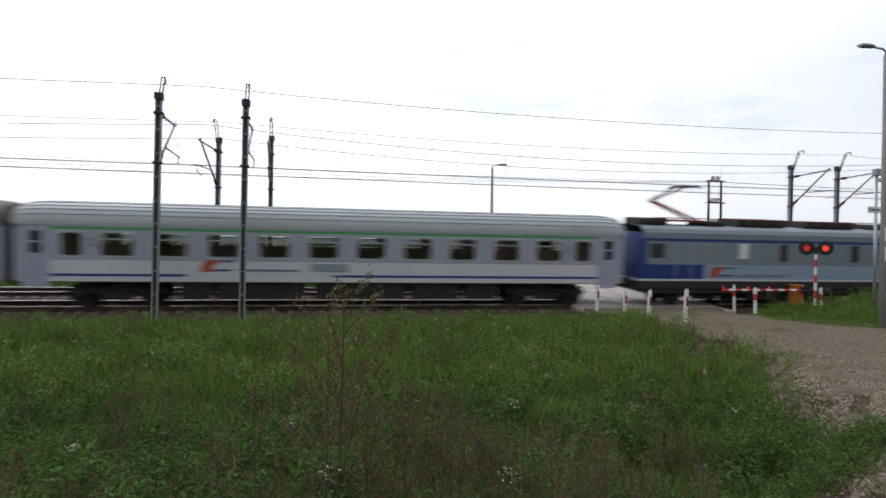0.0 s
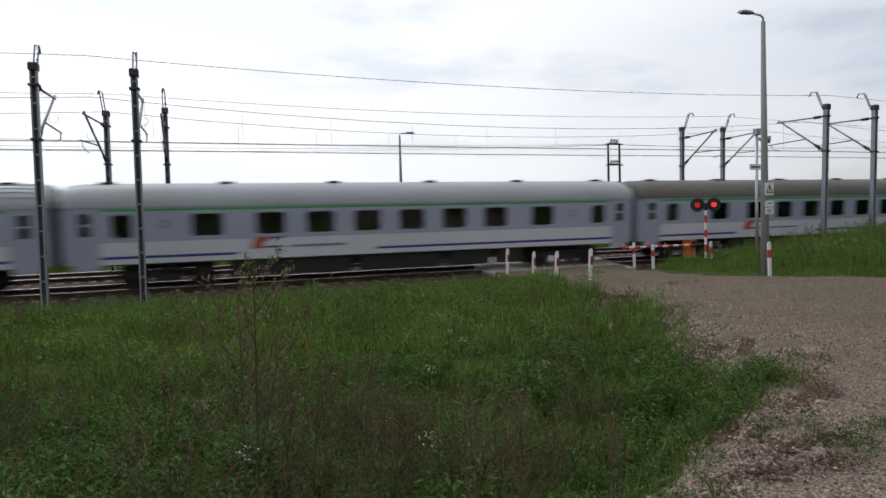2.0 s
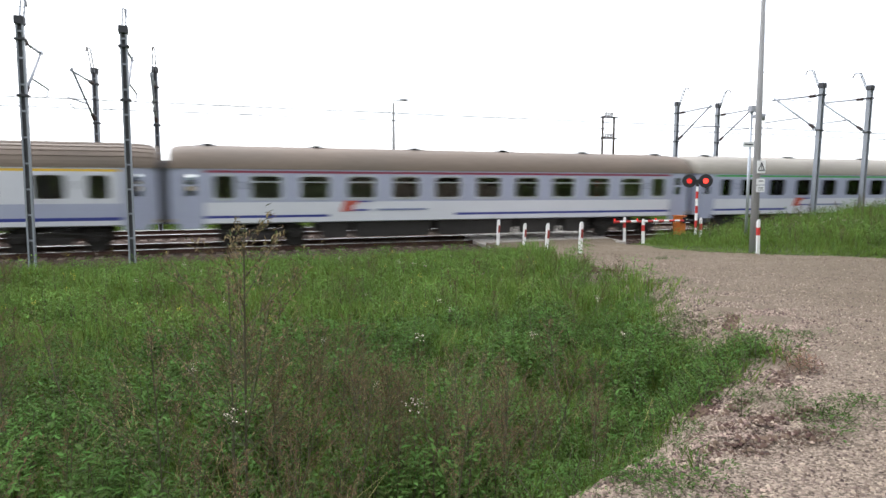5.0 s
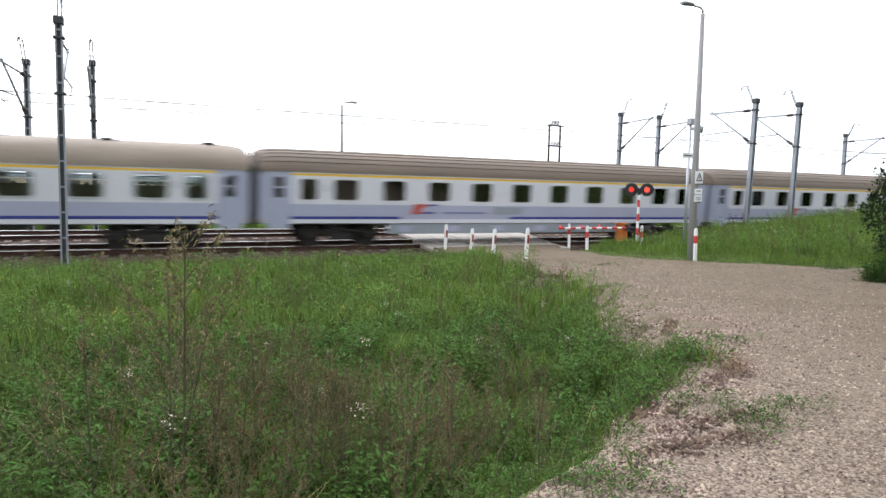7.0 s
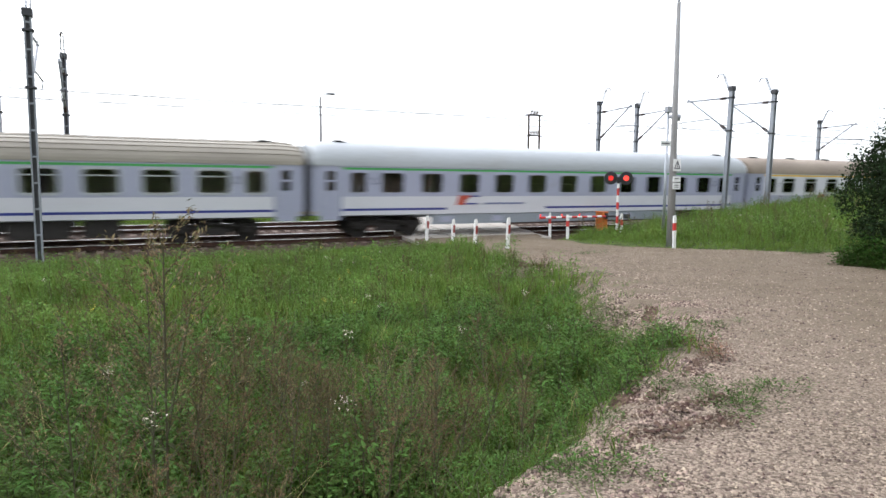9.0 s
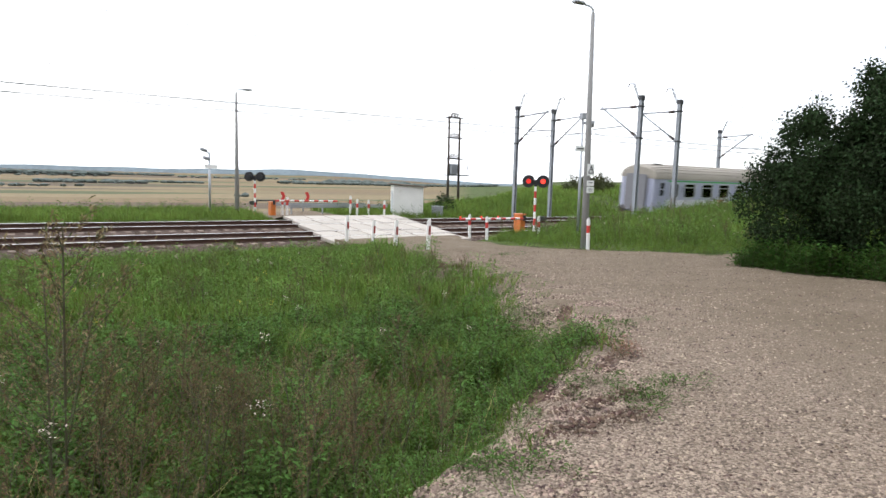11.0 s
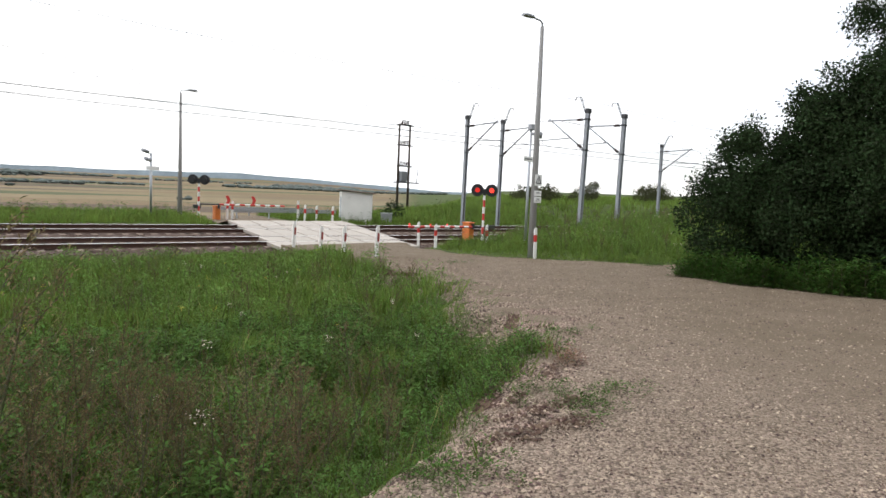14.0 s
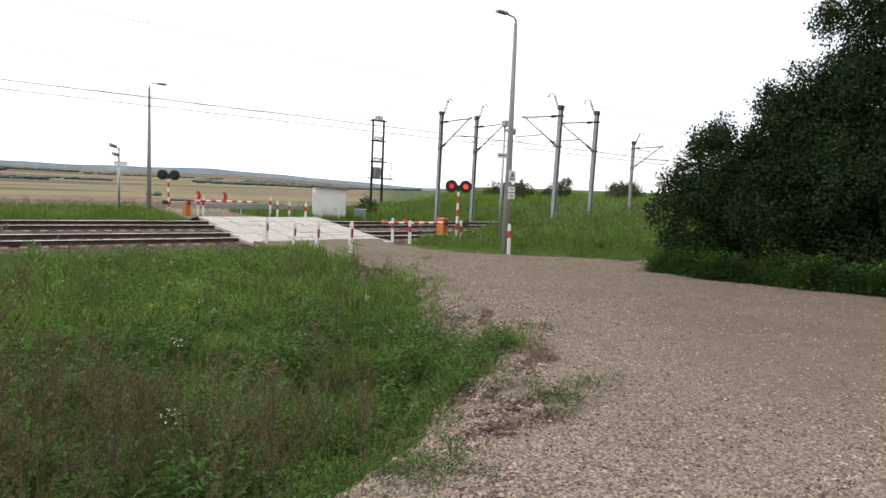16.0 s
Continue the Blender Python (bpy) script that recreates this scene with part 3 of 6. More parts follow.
def build_line():
    me_rail, me_sl = rail_mesh(1400), sleeper_mesh()
    for y in (TRACK_Y, FAR_Y):
        tr = thing("railway_track", "canted railway track with rusty rails on concrete sleepers", "railway track", pose(0, y, deck(y), TILT), "tracks of the line", "structure")
        for s in (-0.7535, 0.7535):
            part("rail", me_rail, None, tr, at=pose(0, s, 0))
        for i in range(140):
            part("sleeper", me_sl, None, tr, at=pose(-30 + 0.6 * i, 0, 0))
        bm = bmesh.new()
        for i in range(600):
            x = -390 + 0.6 * i
            if x < -30.3:
                box(bm, x - 0.13, x + 0.13, -1.3, 1.3, -0.36, -0.175)
        for i in range(560):
            x = 54 + 0.6 * i
            box(bm, x - 0.13, x + 0.13, -1.3, 1.3, -0.36, -0.175)
        tagged(part("sleepers", bm, M_SLEEPER, tr), kind="stuff")
    # ballast bed under both tracks
    xs, ys = axis(-30, 55, 0.35, 700, 1.2), np.arange(24.2, 35.21, 0.16)
    rng = np.random.default_rng(3)

    def bed(X, Y):
        z = deck(Y) - 0.21 + 0.05 * ripple(X, Y, 4) + rng.normal(0, 0.025, X.shape)
        z = np.where(Y < 25.6, z - (25.6 - Y) * 0.5, z)
        return np.where(Y > 33.7, z - (Y - 33.7) * 0.5, z)
    tagged(new("ballast", grid_mesh("ballast", xs, ys, bed, M_BALLAST, False)), "brown rust-stained ballast bed under the tracks", "ballast", kind="structure")
    # level crossing deck of concrete slabs
    cr = thing("crossing_deck", "pale concrete slabs of the level crossing between the rails", "level crossing", kind="structure")
    rows = ((24.95, 26.75), (26.98, 28.22), (28.46, 30.74), (30.97, 32.23), (32.47, 34.2))
    for y0, y1 in rows:
        bm = bmesh.new()
        h = (y1 - y0) / 2
        box(bm, -0.55, 0.55, -h, h, -0.16, 0.0, 0, 0.02)
        me = to_mesh("slab", bm, M_SLAB)
        yc = (y0 + y1) / 2
        for i in range(6):
            x = 11.9 + 1.18 * i + 0.13 * (yc - 25)
            part("slab", me, None, cr, at=pose(x, yc, deck(yc) + 0.006 * ((i * 7 + int(yc)) % 3) - 0.004, TILT))


build_line()


# ---- the train ----
class Coach:
    def __init__(self, length, roof, ribs, line, first, windows, skirt, label, slider=False, seethrough=False, vents=5, layout=None, wide=1.18, crown=0.86):
        self.length, self.roof, self.ribs, self.line, self.first = length, roof, ribs, line, first
        self.windows, self.skirt, self.label, self.slider, self.seethrough, self.vents, self.layout, self.wide, self.crown = windows, skirt, label, slider, seethrough, vents, layout, wide, crown


MESHES = {}
SILL, HEAD, EAVE = 1.97, 2.88, 3.12   # lower and upper edge of the coach windows, foot of the roof


def shared(key, make):
    if key not in MESHES:
        MESHES[key] = make()
    return MESHES[key]


def window_frame_mesh(w, h, slider, mat):
    def make():
        bm = bmesh.new()
        # rounded opening surround
        def ring(inset, y):
            pts, r = [], 0.14 - inset * 0.6
            for cx, cz, a0 in ((1, 1, 0), (-1, 1, 90), (-1, -1, 180), (1, -1, 270)):
                for a in (0, 30, 60, 90):
                    t = radians(a0 + a)
                    pts.append(bm.verts.new((cx * (w / 2 - inset - r) + r * math.cos(t), y, cz * (h / 2 - inset - r) + r * math.sin(t))))
            return pts
        rings = [ring(-0.055, 0.004), ring(-0.05, -0.012), ring(0.035, -0.012), ring(0.04, 0.05)]
        for a, b in zip(rings, rings[1:]):
            for i in range(16):
                bm.faces.new((a[i], a[(i + 1) % 16], b[(i + 1) % 16], b[i]))
        if slider:
            box(bm, -w / 2 + 0.03, w / 2 - 0.03, -0.012, 0.03, h * 0.20, h * 0.20 + 0.045)
        return to_mesh("window_frame", bm, mat)
    return shared(("frame", w, h, slider, mat.name), make)


def pane_mesh(w, h):
    def make():
        bm = bmesh.new()
        box(bm, -w / 2, w / 2, 0.025, 0.033, -h / 2, h / 2)
        return to_mesh("pane", bm, M_GLASS)
    return shared(("pane", w, h), make)


def roof_profile(ribs, crown):
    pts = []
    for i in range(25):
        a = math.pi * i / 24
        y = 1.40 * math.copysign(abs(math.cos(a)) ** 0.72, math.cos(a))
        z = EAVE + crown * math.sin(a) ** 0.9
        pts.append((y, z))
    if not ribs:
        return pts
    out = []
    for i, (y, z) in enumerate(pts):
        out.append((y, z))
        if 2 <= i <= 21 and i % 2 == 0 and i < 24:
            y2, z2 = pts[i + 1]
            n = Vector((y, z - 3.0)).normalized() * 0.028
            for t, k in ((0.30, 0), (0.34, 1), (0.62, 1), (0.66, 0)):
                out.append((y + (y2 - y) * t + n.x * k, z + (z2 - z) * t + n.y * k))
    return out


def roof_mesh(L, ribs, mat, crown):
    def make():
        bm = bmesh.new()
        prof = roof_profile(ribs, crown)
        e = L / 2 - 0.17
        stations = [(-e, 0.80), (-e + 0.12, 0.90), (-e + 0.5, 0.97), (-e + 1.1, 1.0), (e - 1.1, 1.0), (e - 0.5, 0.97), (e - 0.12, 0.90), (e, 0.80)]
        rings = []
        for x, k in stations:
            rings.append([bm.verts.new((x, y * (0.9 + 0.1 * k), EAVE + (z - EAVE) * k)) for y, z in prof])
        for a, b in zip(rings, rings[1:]):
            for i in range(len(prof) - 1):
                f = bm.faces.new((a[i], a[i + 1], b[i + 1], b[i]))
                f.smooth = not ribs
        for r in (rings[0], rings[-1]):
            bm.faces.new(r)
        return to_mesh("roof", bm, mat)
    return shared(("roof", L, ribs, mat.name, crown), make)


def bogie_meshes():
    def frame_():
        bm = bmesh.new()
        for s in (-1, 1):
            box(bm, -1.75, 1.75, s * 0.95 - 0.07, s * 0.95 + 0.07, 0.52, 0.72, 0, 0.03)
            box(bm, -0.55, 0.55, s * 0.98 - 0.08, s * 0.98 + 0.08, 0.30, 0.56, 0, 0.04)
            for x in (-1.25, 1.25):
                box(bm, x - 0.17, x + 0.17, s * 1.0 - 0.1, s * 1.0 + 0.1, 0.36, 0.64, 0, 0.04)
                for o in (-0.32, 0.32):
                    tube(bm, [(x + o, s * 1.0, 0.42), (x + o, s * 1.0, 0.85)], 0.08, 8)
            tube(bm, [(-0.3, s * 1.12, 0.78), (0.9, s * 1.12, 0.66)], 0.05, 6)
        box(bm, -0.3, 0.3, -0.9, 0.9, 0.55, 0.8)
        return to_mesh("bogie_frame", bm, M_UNDER)

    def wheel_():
        bm = bmesh.new()
        for s in (-0.75, 0.75):
            tube(bm, [(0, s - 0.07, 0), (0, s + 0.07, 0)], 0.46, 24)
            tube(bm, [(0, s * 0.93 - 0.02, 0), (0, s * 0.93 + 0.02, 0)], 0.49, 24)
        tube(bm, [(0, -0.95, 0), (0, 0.95, 0)], 0.08, 8)
        return to_mesh("wheelset", bm, M_UNDER)
    return shared("bogie", frame_), shared("wheelset", wheel_)


def add_bogies(parent, xs, base=1.25):
    me_f, me_w = bogie_meshes()
    for x in xs:
        b = part("bogie", me_f, None, parent, "grimy dark bogie frame", at=pose(x, 0, 0))
        for o in (-base, base):
            part("wheelset", me_w, None, b, at=pose(o, 0, 0.46))


def body_mesh(c):
    """Both sides with their window openings and painted bands, floor, inner walls and ends."""
    L, nw = c.length, c.windows
    bm = bmesh.new()
    lav, white, blue, line, inner = 0, 1, 2, 3, 4
    if c.first:
        zb = [(1.04, 1.21, white), (1.21, 1.33, blue), (1.33, 1.83, lav), (1.83, SILL, white), (SILL, HEAD, white), (HEAD, 2.98, white), (2.98, 3.07, line), (3.07, EAVE, white)]
    else:
        zb = [(1.04, 1.23, white), (1.23, 1.33, blue), (1.33, 1.84, white), (1.84, SILL, lav), (SILL, HEAD, lav), (HEAD, 2.97, lav), (2.97, 3.06, line), (3.06, EAVE, lav)]
    ends = L / 2 - 1.42
    xs = [-ends, ends]
    for x, w in c.places:
        xs += [x - w / 2, x + w / 2]
    gap = (c.logo_x + 1.0, c.logo_x + 4.6)   # the blue line stops for the lettering
    xs = sorted(xs + [c.logo_x - 0.9, gap[1]])
    for s in (-1, 1):
        def wall(z):
            return s * (1.41 if z <= 2.05 else 1.41 - 0.035 * (z - 2.05) / 1.07)
        for x0, x1 in zip(xs, xs[1:]):
            xm = (x0 + x1) / 2
            opening = any(abs(xm - x) < w / 2 for x, w in c.places)
            for z0, z1, mat in zb:
                if opening and z0 == SILL:
                    for p in (((x0, z0), (x1, z0)), ((x1, z0), (x1, z1)), ((x1, z1), (x0, z1)), ((x0, z1), (x0, z0))):
                        (xa, za), (xb, zc) = p
                        quad(bm, [(xa, wall(za), za), (xb, wall(zc), zc), (xb, wall(zc) - s * 0.07, zc), (xa, wall(za) - s * 0.07, za)], inner)
                    continue
                k = mat
                if mat == blue and gap[0] - 1.9 < xm < gap[1]:
                    k = white if not c.first else lav
                quad(bm, [(x0, wall(z0), z0), (x1, wall(z0), z0), (x1, wall(z1), z1), (x0, wall(z1), z1)], k)
        # underside lip
        quad(bm, [(-ends, s * 1.41, 1.04), (ends, s * 1.41, 1.04), (ends, s * 1.2, 0.98), (-ends, s * 1.2, 0.98)], lav)
    e = L / 2 - 0.19
    box(bm, -e, e, -1.32, 1.32, 1.10, 1.22, inner)
    top = 2.32 if c.seethrough else 3.18
    box(bm, -ends + 0.3, ends - 0.3, 0.52, 0.55, 1.22, top, inner)
    box(bm, -e, e, -1.30, 1.30, 3.14, 3.18, inner)
    px = [x for x, w in c.places if w > 0.8]
    for a, b in zip(px, px[1:]):
        x = (a + b) / 2
        box(bm, x - 0.02, x + 0.02, -1.32, 0.52, 1.22, 2.55 if c.seethrough else 3.1, inner)
        for o in (-0.45, 0.08):
            box(bm, x + o, x + o + 0.37, -1.2, 0.4, 1.6, 1.72, inner, 0.03)
        box(bm, x - 0.12, x + 0.12, -1.2, 0.4, 1.72, 2.35, inner, 0.04)
    for t in (-1, 1):   # vestibule walls, end wall and corner posts
        box(bm, t * (ends - 0.03), t * ends, -1.38, 1.38, 1.22, 3.18, inner)
        x0, x1 = sorted((t * (e - 0.04), t * e))
        box(bm, x0, x1, -1.28, -0.55, 1.04, EAVE, lav)
        box(bm, x0, x1, 0.55, 1.28, 1.04, EAVE, lav)
        box(bm, x0, x1, -0.55, 0.55, 3.0, EAVE, lav)
        for s in (-1, 1):
            xa, xb = t * (e - 0.31), t * e
            quad(bm, [(xa, s * 1.34, 1.04), (xb, s * 1.29, 1.04), (xb, s * 1.29, EAVE), (xa, s * 1.34, EAVE)], lav)
            xa, xb = t * ends, t * (ends + 0.06)
            quad(bm, [(xa, s * 1.41, 1.04), (xb, s * 1.36, 1.04), (xb, s * 1.36, EAVE), (xa, s * 1.38, EAVE)], lav)
    return to_mesh("body", bm, (M_LAV, M_CWHITE, M_CBLUE, c.line, M_INSIDE))


def door_mesh(length):
    def make():
        bm = bmesh.new()
        w = 1.42 - 0.06 - 0.34 - 0.16
        for x0, x1, z0, z1 in ((0, 0.24, 0.84, 3.18), (w - 0.24, w, 0.84, 3.18), (0.24, w - 0.24, 0.84, 2.08), (0.24, w - 0.24, 2.46, 2.52), (0.24, w - 0.24, 2.9, 3.18)):
            box(bm, x0, x1, -0.03, 0.03, z0, z1)
        box(bm, 0.1, 0.14, -0.06, -0.03, 1.5, 2.1, 1)
        return to_mesh("door", bm, (M_LAV, M_ALU))
    return shared("door", make)


def gangway_mesh():
    def make():
        bm = bmesh.new()
        rings = []
        for i in range(9):
            k = 1.0 if i % 2 == 0 else 0.93
            rings.append([bm.verts.new((i * 0.0235, y * k, 2.2 + z * k)) for y, z in ((-0.82, -1.15), (0.82, -1.15), (0.82, 1.0), (0.7, 1.15), (-0.7, 1.15), (-0.82, 1.0))])
        for a, b in zip(rings, rings[1:]):
            for i in range(6):
                bm.faces.new((a[i], a[(i + 1) % 6], b[(i + 1) % 6], b[i]))
        bm.faces.new(rings[0]), bm.faces.new(rings[-1])
        return to_mesh("gangway", bm, M_RUBBER)
    return shared("gangway", make)


def buffer_mesh():
    def make():
        bm = bmesh.new()
        tube(bm, [(0, 0, 0), (0.25, 0, 0)], 0.09, 10)
        tube(bm, [(0.25, 0, 0), (0.31, 0, 0)], 0.24, 14)
        return to_mesh("buffer", bm, M_UNDER)
    return shared("buffer", make)


def emblem(parent, x, side, z=1.66):
    bm = bmesh.new()
    y = side * 1.425

    def slab(pts, mat):
        a = [bm.verts.new((px, y, pz)) for px, pz in pts]
        b = [bm.verts.new((px, y - side * 0.012, pz)) for px, pz in pts]
        for f in (bm.faces.new(a), bm.faces.new(b)):
            f.material_index = mat
        for i in range(len(a)):
            bm.faces.new((a[i], a[(i + 1) % len(a)], b[(i + 1) % len(a)], b[i])).material_index = mat
    d = -side
    slab([(x - 0.42 * d, z - 0.22), (x + 0.05 * d, z - 0.22), (x + 0.10 * d, z + 0.02), (x + 0.28 * d, z + 0.10), (x + 0.32 * d, z + 0.22), (x - 0.26 * d, z + 0.22)], 0)
    slab([(x + 0.33 * d, z + 0.15), (x + 0.85 * d, z + 0.15), (x + 0.85 * d, z + 0.21), (x + 0.33 * d, z + 0.21)], 1)
    slab([(x + 0.12 * d, z - 0.20), (x + 0.75 * d, z - 0.20), (x + 0.75 * d, z - 0.13), (x + 0.12 * d, z - 0.13)], 1)
    slab([(x + 1.1 * d, z - 0.20), (x + 3.3 * d, z - 0.20), (x + 3.3 * d, z - 0.12), (x + 1.1 * d, z - 0.12)], 2)
    part("emblem", bm, (M_LOGO, M_CBLUE, M_LETTER), parent, "orange emblem and dark bars on the side")


def build_coach(c):
    L = c.length
    ob = thing("coach", c.label, "railway coach", pose(0, TRACK_Y, deck(TRACK_Y), TILT), "coaches of the train")
    c.board = c.skirt == c.first and (c.skirt or c.seethrough)
    ends = L / 2 - 1.42
    n = c.windows
    inner = ends - 2.28
    row = c.layout or [-inner + 2 * inner * i / (n - 1) for i in range(n)]
    c.places = [(-ends + 0.72, 0.78)] + [(x, c.wide) for x in row] + [(ends - 0.72, 0.78)]
    c.logo_x = -5.2 if L < 25 else -5.95
    part("body", body_mesh(c), None, ob)
    part("roof", roof_mesh(L, c.ribs, c.roof, c.crown), None, ob, c.roof.name.replace("_", " "))
    for s in (-1, 1):
        for x, ww in c.places:
            fr = part("window", window_frame_mesh(ww, HEAD - SILL, c.slider and ww > 0.8, M_ALU if c.slider else M_CWHITE if c.first else M_LAV), None, ob, at=pose(x, s * 1.405, (SILL + HEAD) / 2, 0, 0, 0 if s < 0 else 180))
            part("pane", pane_mesh(ww, HEAD - SILL), None, fr)
        for t in (-1, 1):
            x0 = t * (ends + 0.06) if s * t < 0 else t * (ends + 0.06)
            m = pose(x0, s * 1.35, 0) if (t > 0) else pose(x0 - 0.86, s * 1.35, 0)
            d = part("door", door_mesh(L), None, ob, "lavender grey entrance door", at=m)
            part("pane", pane_mesh(0.42, 0.9), None, d, at=pose(0.43, -0.02, 2.49))
        emblem(ob, c.logo_x if s < 0 else -c.logo_x, s)
        for t in (-1, 1):
            digit = bpy.data.curves.new("class_number", "FONT")
            digit.body, digit.size, digit.extrude, digit.align_x = "1" if c.first else "2", 0.42, 0.003, "CENTER"
            digit.materials.append(M_BLUEINK)
            num = new("class_number", digit)
            num.parent = ob
            num.matrix_local = pose(t * (ends - (2.15 if c.layout else 1.45)), s * 1.418, 2.36, 90, 0, 0 if s < 0 else 180)
        if c.board:
            bm = bmesh.new()
            x = -s * (c.logo_x + 4.5)
            box(bm, x - 0.75, x + 0.75, s * 1.418 - 0.012, s * 1.418 + 0.012, 1.46, 1.78, 0, 0.01)
            part("vent_panel", bm, M_SKIRT, ob, "grey louvre panel in the side")
        bm = bmesh.new()
        if c.skirt:
            box(bm, -L / 2 + 5.6, L / 2 - 5.6, s * 1.34 - 0.03, s * 1.34 + 0.03, 0.56, 1.02, 0, 0.01)
            for i in range(6):
                x = -L / 2 + 6.4 + i * (L - 12.8) / 5
                box(bm, x - 0.3, x + 0.3, s * 1.375 - 0.012, s * 1.375 + 0.012, 0.66, 0.92, 1)
            part("skirt", bm, (M_SKIRT, M_LAV), ob, "grey skirt panel below the body")
        else:
            for x0, x1 in ((-6.4, -5.2), (-5.0, -1.6), (-1.3, 2.4), (2.7, 4.7), (5.0, 6.3)):
                box(bm, x0, x1, s * 1.0 - 0.22, s * 1.0 + 0.22, 0.80 if c.first else 0.34, 1.04, 0, 0.04)
            part("equipment_box", bm, M_UNDER, ob, "dark boxes below the floor")
    add_bogies(ob, (-(L / 2 - 3.6), L / 2 - 3.6))
    for t in (-1, 1):
        part("gangway", gangway_mesh(), None, ob, at=pose(t * (L / 2 - 0.19), 0, 0, 0, 0, 0 if t > 0 else 180))
        for s in (-0.87, 0.87):
            part("buffer", buffer_mesh(), None, ob, at=pose(t * (L / 2 - 0.32), s, 1.06, 0, 0, 0 if t > 0 else 180))

    def vent_():
        bm = bmesh.new()
        tube(bm, [(0, 0, -0.06), (0, 0, 0.05)], 0.26, 12)
        tube(bm, [(0, 0, 0.05), (0, 0, 0.09)], 0.34, 12, r2=0.24)
        return to_mesh("roof_vent", bm, M_UNDER)
    for i in range(c.vents):
        x = (i - (c.vents - 1) / 2) * (L - 3.2) / max(1, c.vents - 1)
        part("roof_vent", shared("vent", vent_), None, ob, at=pose(x, -0.25, EAVE - 0.02 + c.crown))
    return ob


def build_loco():
    ob = thing("locomotive", "blue and grey electric locomotive with a raised pantograph", "locomotive", pose(0, TRACK_Y, deck(TRACK_Y), TILT))
    L = 16.7
    h = L / 2 - 0.5
    bm = bmesh.new()
    # bands: sole bar, white line, pale blue, grey, dark blue cantrail, grey top
    zb = ((0.85, 1.18, 5), (1.18, 1.27, 1), (1.27, 1.92, 3), (1.92, 2.95, 0), (2.95, 3.08, 2), (3.08, 3.32, 0))
    xs = (-h, -h + 0.35, -h + 3.2, -h + 5.4, h - 5.0, h - 0.35, h)
    for s in (-1, 1):
        for x0, x1 in zip(xs, xs[1:]):
            for z0, z1, k in zb:
                if k == 3 and (x1 <= -h + 3.7):
                    k = 2
                if k == 0 and z0 < 2 and (x1 < -h + 0.5 or x0 > h - 0.5):
                    k = 2
                y0, y1 = s * (1.5 - 0.02 * max(0, z0 - 2)), s * (1.5 - 0.02 * max(0, z1 - 2))
                lean0, lean1 = 0.14 * max(0, z0 - 1.9) / 1.4, 0.14 * max(0, z1 - 1.9) / 1.4
                a0 = x0 + (lean0 if x0 == -h else 0) - (lean0 if x0 == h else 0)
                a1 = x0 + (lean1 if x0 == -h else 0) - (lean1 if x0 == h else 0)
                b0 = x1 + (lean0 if x1 == -h else 0) - (lean0 if x1 == h else 0)
                b1 = x1 + (lean1 if x1 == -h else 0) - (lean1 if x1 == h else 0)
                quad(bm, [(a0, y0, z0), (b0, y0, z0), (b1, y1, z1), (a1, y1, z1)], k)
    for t in (-1, 1):
        for z0, z1, k in zb:
            l0, l1 = 0.14 * max(0, z0 - 1.9) / 1.4, 0.14 * max(0, z1 - 1.9) / 1.4
            quad(bm, [(t * (h - l0), -1.5, z0), (t * (h - l0), 1.5, z0), (t * (h - l1), 1.48, z1), (t * (h - l1), -1.48, z1)], 2 if k in (0, 3) else k)
    prof = [(1.48, 3.32), (1.38, 3.5), (1.1, 3.62), (0, 3.68), (-1.1, 3.62), (-1.38, 3.5), (-1.48, 3.32)]
    for (y0, z0), (y1, z1) in zip(prof, prof[1:]):
        quad(bm, [(-h + 0.15, y0, z0), (h - 0.15, y0, z0), (h - 0.15, y1, z1), (-h + 0.15, y1, z1)], 0)
    box(bm, -h + 0.2, h - 0.2, -1.4, 1.4, 0.8, 0.9, 5)
    part("body", bm, (M_LOCOGREY, M_CWHITE, M_LOCOBLUE, M_LOCOLIGHT, M_LOCOLIGHT, M_UNDER), ob)
    for s in (-1, 1):
        for x, w, z0, z1, mat, nm in ((-h + 0.85, 0.70, 2.20, 2.85, M_DARKFR, "cab_window"), (-h + 3.3, 0.50, 2.2, 2.85, M_LAMPHEAD, "vent_grille"), (-h + 5.2, 0.45, 2.2, 2.9, M_SIGN, "hatch"),
                                   (-h + 7.3, 0.40, 2.1, 2.9, M_DARKFR, "vent_grille"), (-h + 11.2, 0.45, 2.1, 2.9, M_DARKFR, "vent_grille"), (h - 1.35, 0.62, 2.15, 2.85, M_DARKFR, "cab_window"), (-h + 1.75, 0.05, 1.3, 2.9, M_STEEL, "handrail"), (-h + 2.55, 0.05, 1.3, 2.9, M_STEEL, "handrail")):
            bm = bmesh.new()
            box(bm, x - w / 2, x + w / 2, s * 1.49 - 0.025, s * 1.49 + 0.025, z0, z1, 0, 0.02)
            part(nm, bm, mat, ob)
        emblem(ob, -h + 3.9, s * 1.065, 1.6)
    for x, w, hh in ((-6.8, 1.4, 0.3), (-3.7, 1.0, 0.2), (-1.2, 2.6, 0.36), (2.6, 2.8, 0.32), (5.6, 1.2, 0.25)):
        bm = bmesh.new()
        box(bm, x - w / 2, x + w / 2, -0.8, 0.8, 3.66, 3.66 + hh, 0, 0.05)
        for i in range(3):
            tube(bm, [(x - w / 3 + i * w / 3, -0.9, 3.6), (x - w / 3 + i * w / 3, -0.9, 3.95)], 0.06, 8, 1)
        part("roof_equipment", bm, (M_UNDER, M_INSUL), ob, "dark roof boxes and insulators")
    bm = bmesh.new()
